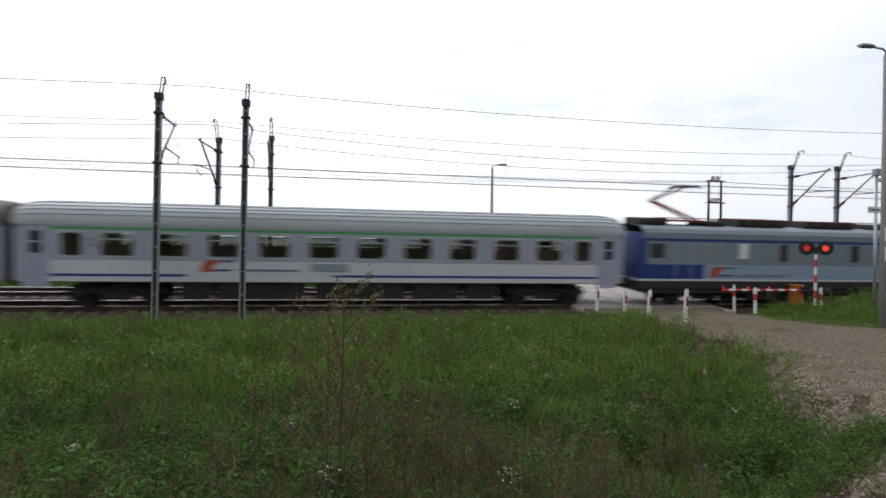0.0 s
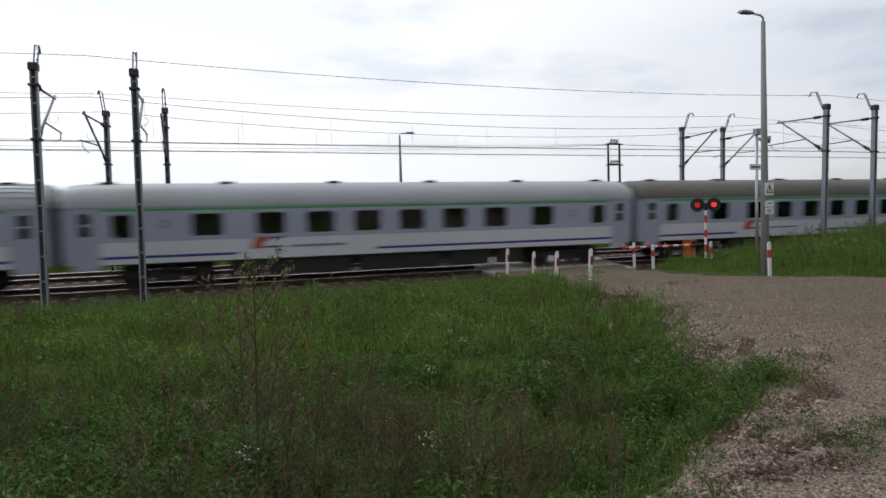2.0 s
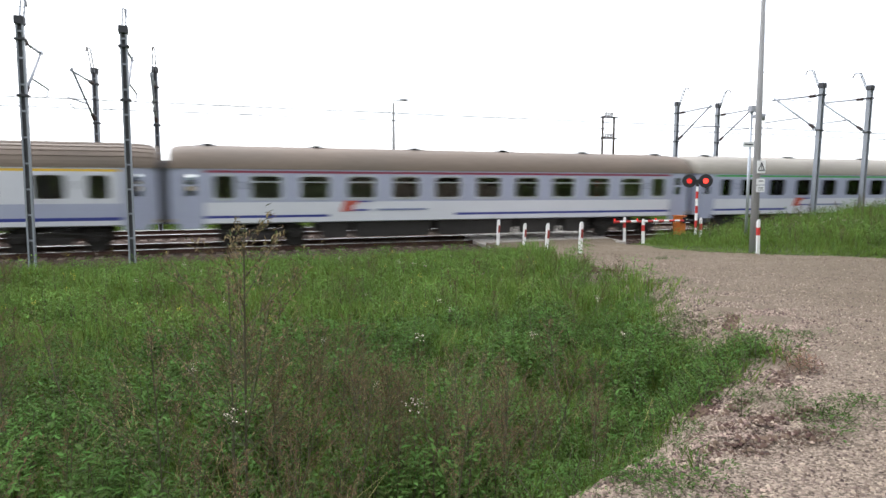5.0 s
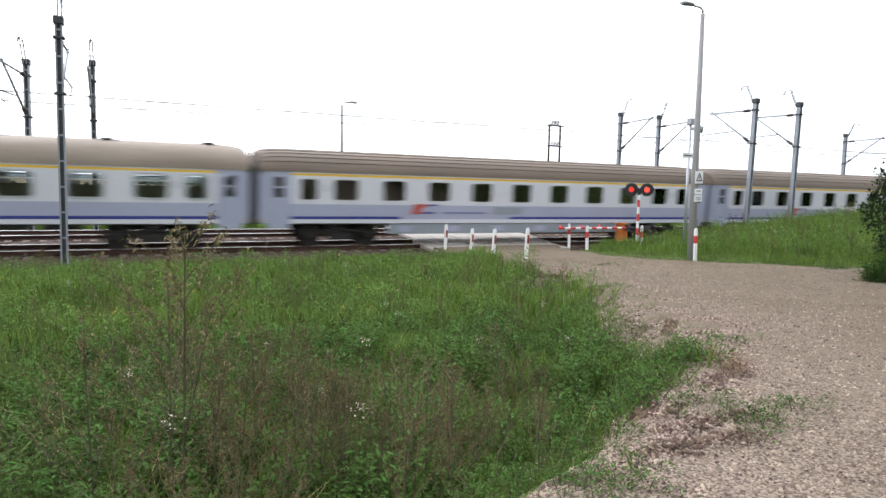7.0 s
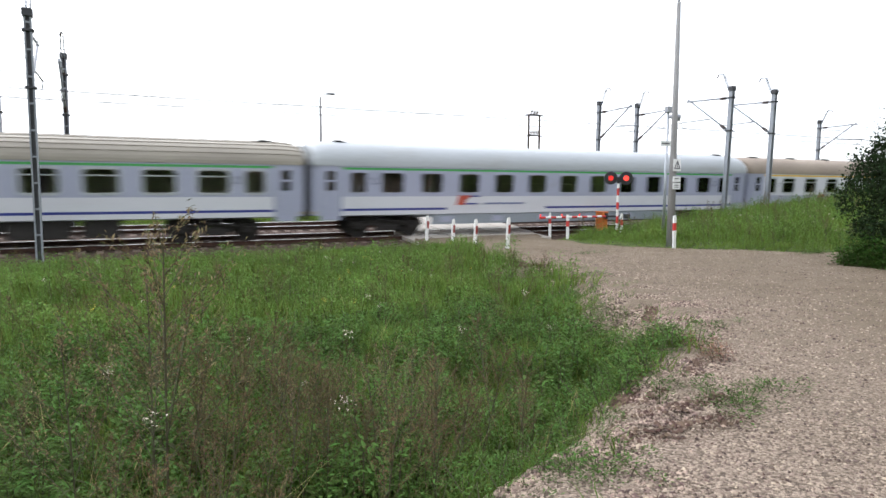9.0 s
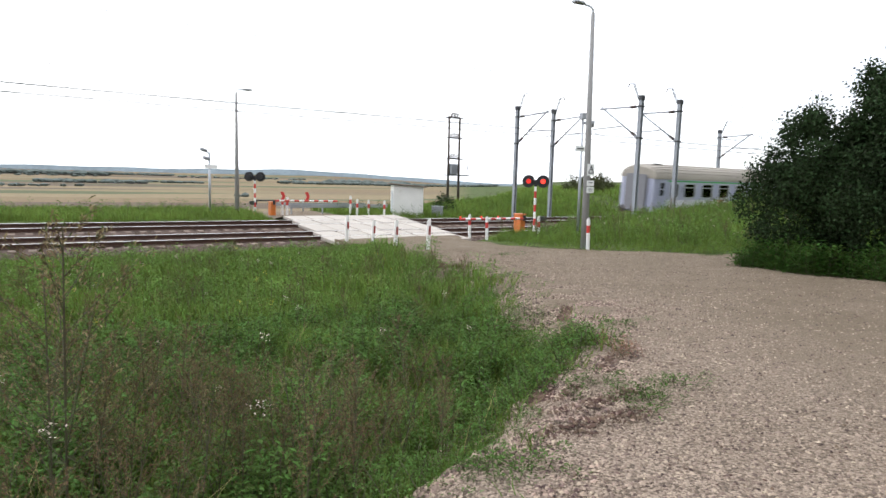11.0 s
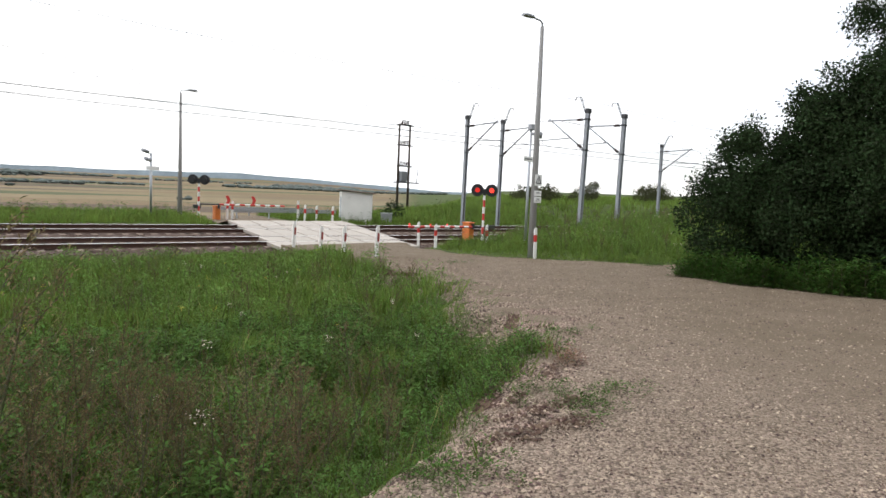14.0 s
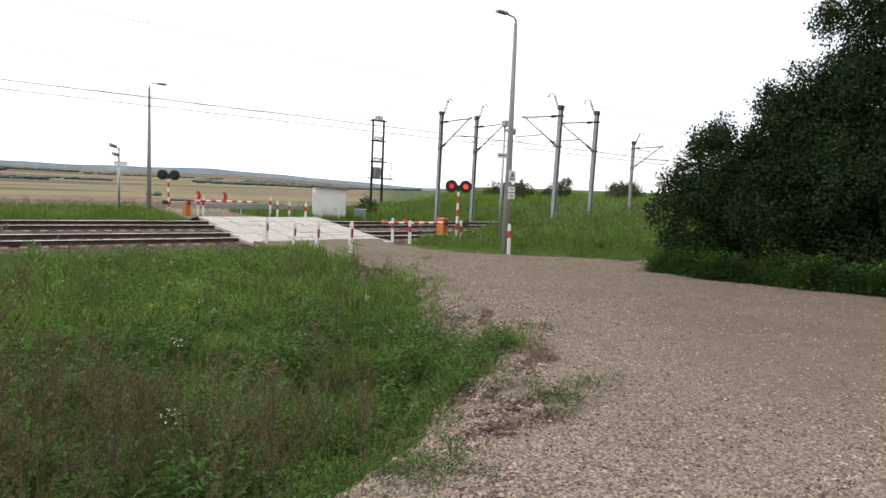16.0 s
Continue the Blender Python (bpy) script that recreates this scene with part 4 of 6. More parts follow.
    tube(bm, [(-7, -0.95, 3.98), (7, -0.95, 3.98)], 0.025, 6)
    part("roof_busbar", bm, M_OXIDE, ob)
    bm = bmesh.new()
    box(bm, -5.9, -4.0, -0.65, 0.65, 3.82, 3.9)
    for s in (-0.35, 0.35):
        tube(bm, [(-4.4, s, 3.9), (-6.6, s * 0.6, 4.75)], 0.05, 6)
        tube(bm, [(-6.6, s * 0.6, 4.75), (-5.1, s * 1.2, 5.42)], 0.04, 6, 1)
    for o in (-0.25, 0.25):
        tube(bm, [(-4.9 + o, -0.95, 5.36), (-4.9 + o, -0.6, 5.46), (-4.9 + o, 0.6, 5.46), (-4.9 + o, 0.95, 5.36)], 0.05, 6, 1)
    part("pantograph", bm, (M_OXIDE, M_DARKST), ob, "raised red oxide pantograph")
    add_bogies(ob, (-4.3, 4.3), 1.5)
    bm = bmesh.new()
    box(bm, -2.2, 2.2, -1.3, 1.3, 0.28, 0.85, 0, 0.05)
    box(bm, -h + 0.3, h - 0.3, -1.42, 1.42, 0.62, 0.85)
    part("battery_box", bm, M_UNDER, ob)
    for t in (-1, 1):
        for s in (-0.87, 0.87):
            part("buffer", buffer_mesh(), None, ob, at=pose(t * (L / 2 - 0.5), s, 1.06, 0, 0, 0 if t > 0 else 180))
    return ob


G, Y_, R_ = M_GREEN, M_YEL, M_MAROON
UNEVEN = [-7.17, -4.83, -2.88, -0.95, 0.95, 2.88, 4.83, 7.17]
COACHES = (
    Coach(24.5, M_RGREY, True, G, False, 10, False, "lavender and white coach with ribbed light grey roof and green line", True, True, 0, None, 1.18, 0.85),
    Coach(24.5, M_ROLIVE, False, G, False, 8, False, "lavender and white coach with sooty olive roof and green line", False, False, 6, UNEVEN, 1.18, 0.85),
    Coach(24.5, M_RGREY, False, G, False, 8, False, "lavender and white coach with smooth grey roof and green line", False, False, 6, UNEVEN, 1.18, 0.85),
    Coach(26.4, M_RGREY, True, G, False, 11, False, "lavender and white coach with ribbed grey roof and sliding windows", True, False, 2, None, 1.18, 0.86),
    Coach(26.4, M_RBEIGE, False, G, False, 11, False, "lavender and white coach with dusty beige roof and green line", False, False, 5),
    Coach(24.5, M_RBROWN, False, R_, False, 10, False, "pale coach with sooty brown roof and maroon line", True, False, 6),
    Coach(24.5, M_RBROWN, True, Y_, True, 9, True, "white first class coach with ribbed brown roof and yellow line", False, False, 0, None, 1.1),
    Coach(24.5, M_RBROWN, True, Y_, True, 9, True, "white first class coach, ribbed sooty roof, yellow line, grey skirt", False, False, 0, None, 1.1),
    Coach(24.5, M_RTAN, False, Y_, True, 9, False, "white first class coach with dusty tan roof, vents and yellow line", True, True, 7, None, 1.14, 0.92),
    Coach(26.4, M_RGREY, False, G, False, 11, True, "lavender and white coach with clean light grey roof and skirt", False, False, 2, None, 1.1, 0.98),
    Coach(26.4, M_RBEIGE, True, G, False, 11, False, "last coach, lavender and white with ribbed beige roof", True, False, 2, None, 1.18, 0.87),
)
# front of the first coach along the line, second by second
TRAIN = ((0.0, 13.85), (0.5, 27.37), (1.0, 41.0), (1.5, 54.6), (2.0, 68.3), (2.5, 81.9), (3.0, 95.53), (5.5, 163.15), (6.0, 176.9), (6.5, 190.43), (7.0, 203.88),
         (7.5, 217.3), (8.0, 230.85), (8.5, 244.2), (9.0, 257.75), (9.5, 270.1), (10.0, 283.4), (12.5, 350.0), (16.0, 443.4))
VEHICLES = []


def build_train():
    s = 0.0
    VEHICLES.append((build_loco(), 16.7 / 2))
    for c in COACHES:
        VEHICLES.append((build_coach(c), s - c.length / 2))
        s -= c.length


build_train()


# ---- overhead line ----
def mast(x, y, top, toward, lean=0.0, arm=True, base=-0.3, turn=0.0):
    """A steel catenary mast with its bracket over the track; toward = +1 or -1 along y."""
    ob = thing("catenary_mast", "grey steel catenary mast with tubular bracket and insulators", "catenary mast", pose(x, y, 0, 0, lean, turn), "catenary masts along the line")
    bm = bmesh.new()
    for s in (-1, 1):   # two channels held apart by battens
        box(bm, s * 0.085 - 0.025, s * 0.085 + 0.025, -0.11, 0.11, base, top)
    box(bm, -0.062, 0.062, -0.04, 0.04, base, top - 0.05, 1)
    for k in range(9):
        z = base + 0.9 + 0.85 * k
        box(bm, -0.06, 0.06, -0.09, 0.09, z - 0.03, z + 0.03)
    part("post", bm, (M_MAST, M_DARKST), ob)
    bm = bmesh.new()
    box(bm, -0.35, 0.35, -0.35, 0.35, base - 0.9, base - 0.08, 0, 0.04)
    part("footing", bm, M_CONC, ob, "concrete footing")
    bm = bmesh.new()
    for z in (5.35, 7.15):
        box(bm, -0.17, 0.17, -0.15, 0.15, z - 0.04, z + 0.04, 0, 0.01)
        part("clamp", bm, M_DARKST, ob, "dark steel clamp")
        bm = bmesh.new()
    box(bm, -0.15, 0.15, -0.15, 0.15, top - 0.28, top - 0.02, 0, 0.02)
    part("clamp", bm, M_DARKST, ob, "dark steel clamp")
    bm = bmesh.new()
    t = toward
    for o in (-0.06, 0.06):
        tube(bm, [(o, 0.12 * t, top - 0.25), (o, 0.2 * t, top - 0.2), (o, 0.62 * t, top + 0.72), (0, 0.95 * t, top + 0.75)], 0.028, 5)
    for k in range(4):
        tube(bm, [(0, 0.22 * t + 0.1 * k * t, top - 0.1 + 0.22 * k), (0.06, 0.26 * t + 0.1 * k * t, top + 0.22 * k)], 0.01, 4)
    tube(bm, [(0, 0.95 * t, top + 0.75), (0, 1.05 * t, top + 0.55)], 0.03, 6, 1)
    part("feeder_bracket", bm, (M_MAST, M_INSUL), ob)
    if arm:
        t = toward
        bm = bmesh.new()
        tube(bm, [(0, 0.15 * t, 7.15), (0, 3.1 * t, 7.25)], 0.045, 8)
        tube(bm, [(0, 0.15 * t, 5.4), (0, 3.0 * t, 7.35)], 0.05, 8)
        for a in (0.35, 0.5):
            for k in range(4):
                yy = (a + 0.06 * k) * t
                tube(bm, [(0, yy, 7.157), (0, yy + 0.03 * t, 7.158)], 0.085, 8, 1)
        for k in range(5):
            yy = 0.3 + 0.06 * k
            tube(bm, [(0, yy * t, 5.4 + (yy - 0.15) * 0.684), (0, (yy + 0.03) * t, 5.42 + (yy - 0.15) * 0.684)], 0.085, 8, 1)
        tube(bm, [(0, 1.3 * t, 6.1), (0.05, 3.7 * t, 6.05)], 0.035, 6)
        tube(bm, [(0.05, 3.5 * t, 6.05), (0.05, 3.45 * t, 5.8), (0.05, 2.75 * t, 5.62)], 0.022, 6)
        pts = [(0.05 + 0.16 * math.sin(a), 2.4 * t, 6.4 + 0.16 * math.cos(a)) for a in [0.6 * i for i in range(10)]]
        tube(bm, pts, 0.008, 4)
        part("bracket", bm, (M_MAST, M_INSUL), ob, "tubular bracket with brown insulators")
    return ob


def build_overhead():
    near = ((-5.36, 24.9, 7.9, 0.55), (-2.33, 24.9, 7.85, 0.45), (30.1, 24.9, 7.78, 2.6), (33.65, 24.9, 7.85, 2.2))
    for x, y, top, lean in near:
        mast(x, y, top, 1, lean * 0.6)
    for x, y, top, lean in ((-4.5, 34.4, 7.9, 0.3), (-1.9, 34.4, 8.12, 0.2), (29.05, 34.4, 7.9, 0.6), (32.4, 34.4, 7.95, 0.6), (52.6, 34.4, 7.8, 0.0)):
        mast(x, y, top, -1, lean, turn=-9 if x == -4.5 else 0)
    for x in (-60.0, 72.0, 108.0, -95.0):
        mast(x, 24.9, 8.0, 1)
        mast(x + 1, 34.4, 8.0, -1)
    supports = [-200, -95, -60, -4.0, 31.8, 72, 108, 220]

    def sagged(y, z, sag, name, r, label):
        bm = bmesh.new()
        pts = []
        for a, b in zip(supports, supports[1:]):
            for i in range(10):
                t = i / 10
                pts.append((a + (b - a) * t, y, z - 4 * sag * t * (1 - t) * min(1.0, (b - a) / 36) ** 2))
        tube(bm, pts, r, 4, cap=False)
        tagged(new(name, to_mesh(name, bm, M_WIRE)), label, "overhead wire", "wires of the overhead line")
    for y, t in ((TRACK_Y - 0.3, 0), (FAR_Y - 0.3, 0.1)):
        sagged(y - 0.05, 5.58 + t, 0.03, "contact_wire", 0.0105, "thin dark contact wire over the track")
        sagged(y + 0.05, 5.62 + t, 0.03, "contact_wire", 0.0095, "thin dark contact wire over the track")
        sagged(y, 7.25 + t, 0.75, "messenger_wire", 0.0105, "sagging messenger wire over the track")
        bm = bmesh.new()
        for i in range(10):
            a = (i + 0.5) / 10
            x = -4 + 35.8 * a
            tube(bm, [(x, y, 5.6 + t), (x, y, 7.25 + t - 3 * a * (1 - a))], 0.005, 4)
        tagged(new("dropper_wires", to_mesh("dropper_wires", bm, M_WIRE)), "thin droppers between messenger and contact wire", "overhead wire", kind="stuff")
    sagged(25.9, 8.45, 0.4, "feeder_wire", 0.010, "thin feeder wire along the mast tops")
    sagged(33.4, 8.5, 0.4, "feeder_wire", 0.010, "thin feeder wire along the mast tops")
    # power line to the transformer
    for i, (a, b) in enumerate((((33.0, 48.0, 8.4), (-75, 62, 12.6)), ((33.8, 48.2, 8.4), (-75, 63.5, 11.6)), ((34.3, 48.4, 8.4), (-75, 65, 11.0)),
                                ((33.4, 48.2, 8.4), (140, 60, 14)), ((34.2, 48.4, 8.4), (140, 62, 14)))):
        bm = bmesh.new()
        A, B = Vector(a), Vector(b)
        tube(bm, [A.lerp(B, k / 24) - Vector((0, 0, 5.5 * (k / 24) * (1 - k / 24))) for k in range(25)], 0.0115, 4, cap=False)
        tagged(new("power_wire", to_mesh("power_wire", bm, M_WIRE)), "thin power line wire to the transformer pole", "power line", "wires of the power line")


build_overhead()


# ---- the crossing's equipment ----
def striped(bm, p, q, r, bands, m0, m1, sides=10):
    p, q = Vector(p), Vector(q)
    n = len(bm.faces)
    tube(bm, [p.lerp(q, i / bands) for i in range(bands + 1)], r, sides)
    bm.faces.ensure_lookup_table()
    for i in range(bands):
        for j in range(sides):
            bm.faces[n + i * sides + j].material_index = m0 if i % 2 == 0 else m1


def disc_lamp(parent, x, z, face, lens):
    """A round lamp with its black target disc and hood; face = -1 looks towards the camera."""
    bm = bmesh.new()
    tube(bm, [(x, 0.03, z), (x, -0.03, z)], 0.29, 24)
    tube(bm, [(x, 0.0, z), (x, 0.22 * -face, z)], 0.14, 14)
    for i in range(9):   # hood over the lens
        a0, a1 = math.pi * i / 9, math.pi * (i + 1) / 9
        quad(bm, [(x + 0.14 * math.cos(a0), 0.03 * face, z + 0.14 * math.sin(a0)), (x + 0.14 * math.cos(a1), 0.03 * face, z + 0.14 * math.sin(a1)),
                  (x + 0.13 * math.cos(a1), 0.26 * face, z + 0.13 * math.sin(a1)), (x + 0.13 * math.cos(a0), 0.26 * face, z + 0.13 * math.sin(a0))])
    d = part("target_disc", bm, M_BLACK, parent, "black round target disc with hood")
    bm = bmesh.new()
    tube(bm, [(x, 0.03 * face, z), (x, 0.06 * face, z)], 0.108, 16)
    part("lens", bm, lens, d, "glowing red lens" if lens in (M_REDLAMP, M_REDDIM) else "dark lens")


def crossing_signal(x, y, z, turn, front, height=2.55):
    ob = thing("crossing_signal", "level crossing signal with two red lamps on a striped post", "crossing signal", pose(x, y, z, 0, 0, turn), "signals of the crossing")
    bm = bmesh.new()
    striped(bm, (0, 0, -0.3), (0, 0, height - 0.1), 0.06, 9, 1, 0)
    part("post", bm, (M_RED, M_WHITE), ob, "red and white striped post")
    bm = bmesh.new()
    box(bm, -0.36, 0.36, -0.03, 0.03, height - 0.06, height + 0.02)
    box(bm, -0.07, 0.07, -0.06, 0.06, height - 0.2, height + 0.1)
    part("crossbar", bm, M_BLACK, ob)
    disc_lamp(ob, -0.33, height + 0.04, -1, M_REDDIM if front else M_BLACK)
    disc_lamp(ob, 0.33, height + 0.04, -1, M_REDLAMP if front else M_BLACK)
    return ob


def barrier(x, y, z, tip, lamps):
    """Orange drive with a closed striped boom; tip = boom end relative to the drive."""
    ob = thing("barrier", "closed red and white half barrier with orange drive box", "barrier", pose(x, y, z), "barriers of the crossing")
    bm = bmesh.new()
    w, top = (0.17, 1.0) if lamps else (0.15, 0.82)
    box(bm, -w, w, -0.28, 0.28, -0.3, top, 0, 0.03)
    box(bm, -w - 0.03, w + 0.03, -0.31, 0.31, top, top + 0.06, 0, 0.02)
    part("drive_box", bm, M_ORANGE, ob, "orange steel drive box")
    t = Vector(tip)
    a = Vector((0, -0.36, 0.82)) if lamps else Vector((0, -0.36, 0.95))
    b = a + t
    bm = bmesh.new()
    striped(bm, a, b, 0.055, 13, 0, 1, 8)
    boom = part("boom", bm, (M_RED, M_WHITE), ob, "red and white striped boom")
    bm = bmesh.new()
    d = t.normalized()
    box(bm, -0.05, 0.05, -0.42, -0.3, 0.7, 0.98)
    tube(bm, [a, a - d * 1.1], 0.05, 6)
    box(bm, -d.x * 1.3 - 0.22, -d.x * 1.3 + 0.22, -0.44, -0.3, 0.7, 0.92, 0, 0.02)
    part("counterweight", bm, M_DARKST, ob, "dark counterweight arm")
    if lamps:
        for k in (0.42, 0.68, 0.99):
            p = a + t * k
            bm = bmesh.new()
            tube(bm, [p + Vector((0, 0, 0.05)), p + Vector((0, 0, 0.15))], 0.032, 8)
            part("boom_lamp", bm, M_REDDIM, boom, "small red lamp on the boom")
    else:
        for k in (0.12, 0.5):
            p = a + t * k
            bm = bmesh.new()
            quad_ = [(p.x - 0.1, p.y, p.z), (p.x + 0.1, p.y, p.z), (p.x + 0.22, p.y, p.z + 0.28), (p.x + 0.1, p.y, p.z + 0.55), (p.x - 0.1, p.y, p.z + 0.55), (p.x + 0.02, p.y, p.z + 0.28)]
            va = [bm.verts.new(q) for q in quad_]
            vb = [bm.verts.new((q[0], q[1] + 0.02, q[2])) for q in quad_]
            bm.faces.new(va), bm.faces.new(vb)
            for i in range(6):
                bm.faces.new((va[i], va[(i + 1) % 6], vb[(i + 1) % 6], vb[i]))
            part("chevron", bm, M_RED, boom, "folded red chevron plate")
    return ob


def guard_post(x, y, z, h=1.05, lean=0.0, panel=False):
    ob = thing("guard_post", "white road edge post with a red band", "guard post", pose(x, y, z, lean, lean * 0.7, 0), "edge posts of the road")
    bm = bmesh.new()
    prof = ((-0.06, -0.05), (0.06, -0.05), (0.07, 0.0), (0.0, 0.06), (-0.07, 0.0))
    levels = ((-0.3, 0, 1), (h - 0.48, 0, 1), (h - 0.22, 1, 1), (h - 0.05, 0, 1), (h, 0, 0.75))
    rings = [[bm.verts.new((px * k, py * k - 0.0, zz + (0.05 * (py < 0) if i == 4 else 0))) for px, py in prof] for i, (zz, _, k) in enumerate(levels)]
    for i in range(4):
        for j in range(5):
            f = bm.faces.new((rings[i][j], rings[i][(j + 1) % 5], rings[i + 1][(j + 1) % 5], rings[i + 1][j]))
            f.material_index = 1 if i == 1 and not panel else 0
    bm.faces.new(rings[-1])
    part("post", bm, (M_WHITE, M_RED), ob)
    if panel:
        bm = bmesh.new()
        box(bm, -0.02, 0.062, -0.062, -0.052, h - 0.5, h - 0.2, 0, 0.003)
        part("reflector", bm, M_OXIDE, ob, "dark red reflector panel")
    return ob


def lamp_post(x, y, z, h, arm, head, label, lean=0.0):
    ob = thing("street_lamp", label, "street lamp", pose(x, y, z, 0, lean, 0), "lamps at the crossing")
    bm = bmesh.new()
    tube(bm, [(0, 0, -0.5), (0, 0, h * 0.5), (0, 0, h)], 0.15, 12, 0, 0.07)
    part("column", bm, M_CONC, ob, "tapered spun concrete column")
    bm = bmesh.new()
    tube(bm, [(0, 0, h - 0.3), (0, 0, h + 0.12), (arm * 0.12, 0, h + 0.2), (arm * 0.5, 0, h + 0.24)], 0.035, 8)
    part("arm", bm, M_STEEL, ob)
    bm = bmesh.new()
    secs = ((0.42, 0.05, 0.04), (0.52, 0.11, 0.08), (0.82, 0.14, 0.09), (1.0, 0.10, 0.05))
    rings = [[bm.verts.new((arm * sx, sy * math.cos(2 * math.pi * i / 10), h + 0.24 + sz * math.sin(2 * math.pi * i / 10) * (1.0 if math.sin(2 * math.pi * i / 10) > 0 else 0.6))) for i in range(10)] for sx, sy, sz in secs]
    for a, b in zip(rings, rings[1:]):
        for i in range(10):
            bm.faces.new((a[i], a[(i + 1) % 10], b[(i + 1) % 10], b[i])).smooth = True
    bm.faces.new(rings[0]), bm.faces.new(rings[-1])
    part("lamp_head", bm, M_LAMPHEAD, ob, "grey unlit lamp head")
    return ob


def plate(parent, name, x, y, z, w, h, label, bars=(), triangle=False):
    bm = bmesh.new()
    box(bm, x - w / 2, x + w / 2, y - 0.01, y + 0.01, z - h / 2, z + h / 2, 0, 0.004)
    for bx, bz, bw, bh in bars:
        box(bm, x + bx - bw / 2, x + bx + bw / 2, y - 0.016, y - 0.0105, z + bz - bh / 2, z + bz + bh / 2, 1)
    if triangle:
        a, b, c = Vector((x - w * 0.36, y - 0.013, z - h * 0.28)), Vector((x + w * 0.36, y - 0.013, z - h * 0.28)), Vector((x, y - 0.013, z + h * 0.34))
        for p, q in ((a, b), (b, c), (c, a)):
            tube(bm, [p, q], 0.018, 4, 1)
        tube(bm, [(x, y - 0.013, z - 0.08), (x, y - 0.013, z + 0.06)], 0.014, 4, 1)
    return part(name, bm, (M_SIGN, M_BLUEINK), parent, label)


def build_crossing():
    # near side
    crossing_signal(20.1, 22.3, 0.0, -38, True, 2.62)
    barrier(22.0, 25.55, -0.05, (-4.0, 0.1, 0.0), True)
    for x, y, z, h in ((11.9, 18.6, 0.09, 1.10), (11.65, 20.4, 0.0, 1.05), (12.1, 23.0, -0.02, 0.92), (11.55, 24.3, -0.05, 1.05)):
        guard_post(x, y, z, h, 1.5, True)
    for x, y, z, h in ((18.6, 25.3, -0.02, 0.98), (17.65, 22.7, 0.0, 1.0), (17.3, 16.3, 0.16, 1.12), (20.0, 21.9, 0.0, 1.05)):
        guard_post(x, y, z, h, -1)
    lamp = lamp_post(17.6, 16.75, 0.12, 8.5, -1, 1, "tall grey concrete street lamp with an unlit head and small signs", -0.5)
    plate(lamp, "warning_sign", 0.02, -0.17, 2.95, 0.36, 0.42, "white sign with a warning triangle", (), True)
    plate(lamp, "notice", 0.02, -0.17, 2.46, 0.36, 0.2, "small white notice with dark bars", ((0, 0.02, 0.2, 0.03),))
    plate(lamp, "notice", 0.02, -0.17, 2.22, 0.36, 0.22, "small white notice with dark bars", ((0, 0.03, 0.2, 0.03), (0, -0.04, 0.24, 0.02)))
    # slim signal mast behind the lamp
    ob = thing("sign_post", "slim galvanised post with loudspeaker and plates", "post", pose(19.55, 19.0, 0.05))
    bm = bmesh.new()
    tube(bm, [(0, 0, -0.4), (0, 0, 5.2)], 0.055, 8)
    part("post", bm, M_STEEL, ob)
    bm = bmesh.new()
    tube(bm, [(-0.02, -0.1, 5.0), (0.3, -0.35, 4.95)], 0.06, 10, 0, 0.15)
    box(bm, -0.1, 0.12, -0.12, 0.1, 5.15, 5.4, 0, 0.02)
    part("loudspeaker", bm, M_LAMPHEAD, ob, "small grey horn loudspeaker")
    plate(ob, "notice", -0.15, -0.08, 3.95, 0.55, 0.22, "white notice with a pale red bar", ((0, 0, 0.4, 0.05),))
    # far side
    crossing_signal(12.35, 38.8, 0.25, 180 - 30, False, 2.35)
    barrier(13.55, 39.2, 0.25, (4.1, -0.3, 0.0), False)
    for x, y, h in ((14.2, 39.2, 1.15), (14.55, 39.3, 1.1), (18.2, 36.8, 1.05), (19.1, 37.0, 1.0), (19.1, 34.9, 1.05), (18.4, 38.2, 1.25)):
        guard_post(x, y, 0.28, h, 1)
    lamp_post(11.8, 40.6, 0.2, 7.55, 1, 1, "grey street lamp beyond the tracks with an unlit head")
    ob = thing("camera_mast", "slim galvanised mast with two surveillance cameras and a plate", "camera mast", pose(10.3, 41.2, 0.2))
    bm = bmesh.new()
    tube(bm, [(0, 0, -0.3), (0, 0, 3.9)], 0.07, 8)
    tube(bm, [(0, 0, 3.85), (-0.3, 0, 3.9)], 0.03, 6)
    part("post", bm, M_STEEL, ob)
    for px, pz in ((-0.28, 4.0), (-0.12, 3.5)):
        bm = bmesh.new()
        tube(bm, [(px - 0.25, -0.1, pz + 0.05), (px + 0.15, 0.05, pz - 0.05)], 0.11, 8)
        part("surveillance_camera", bm, M_LAMPHEAD, ob, "grey housing of a surveillance camera")
    plate(ob, "plate", 0.08, -0.09, 3.0, 0.75, 0.24, "plain white plate")
    # relay hut
    ob = thing("relay_hut", "small white rendered relay hut with a thin brown roof", "hut", pose(22.25, 37.5, 0.15, 0, 0, -24))
    bm = bmesh.new()
    box(bm, -1.0, 1.0, -0.9, 0.9, -0.3, 2.15, 0, 0.01)
    part("wall", bm, M_PLASTER, ob)
    bm = bmesh.new()
    box(bm, -1.22, 1.2, -1.1, 1.1, 2.13, 2.21, 0, 0.02)
    for v in bm.verts:
        v.co.z -= 0.07 * v.co.x
    part("roof", bm, M_HUTROOF, ob, "thin sloping brown roof slab")
    bm = bmesh.new()
    box(bm, -1.03, -1.0, -0.55, 0.15, -0.1, 1.8, 0, 0.01)
    part("door", bm, M_SKIRT, ob, "grey steel door")
    bm = bmesh.new()
    box(bm, 1.02, 1.07, -0.42, 0.42, -0.1, 1.9, 0, 0.01)
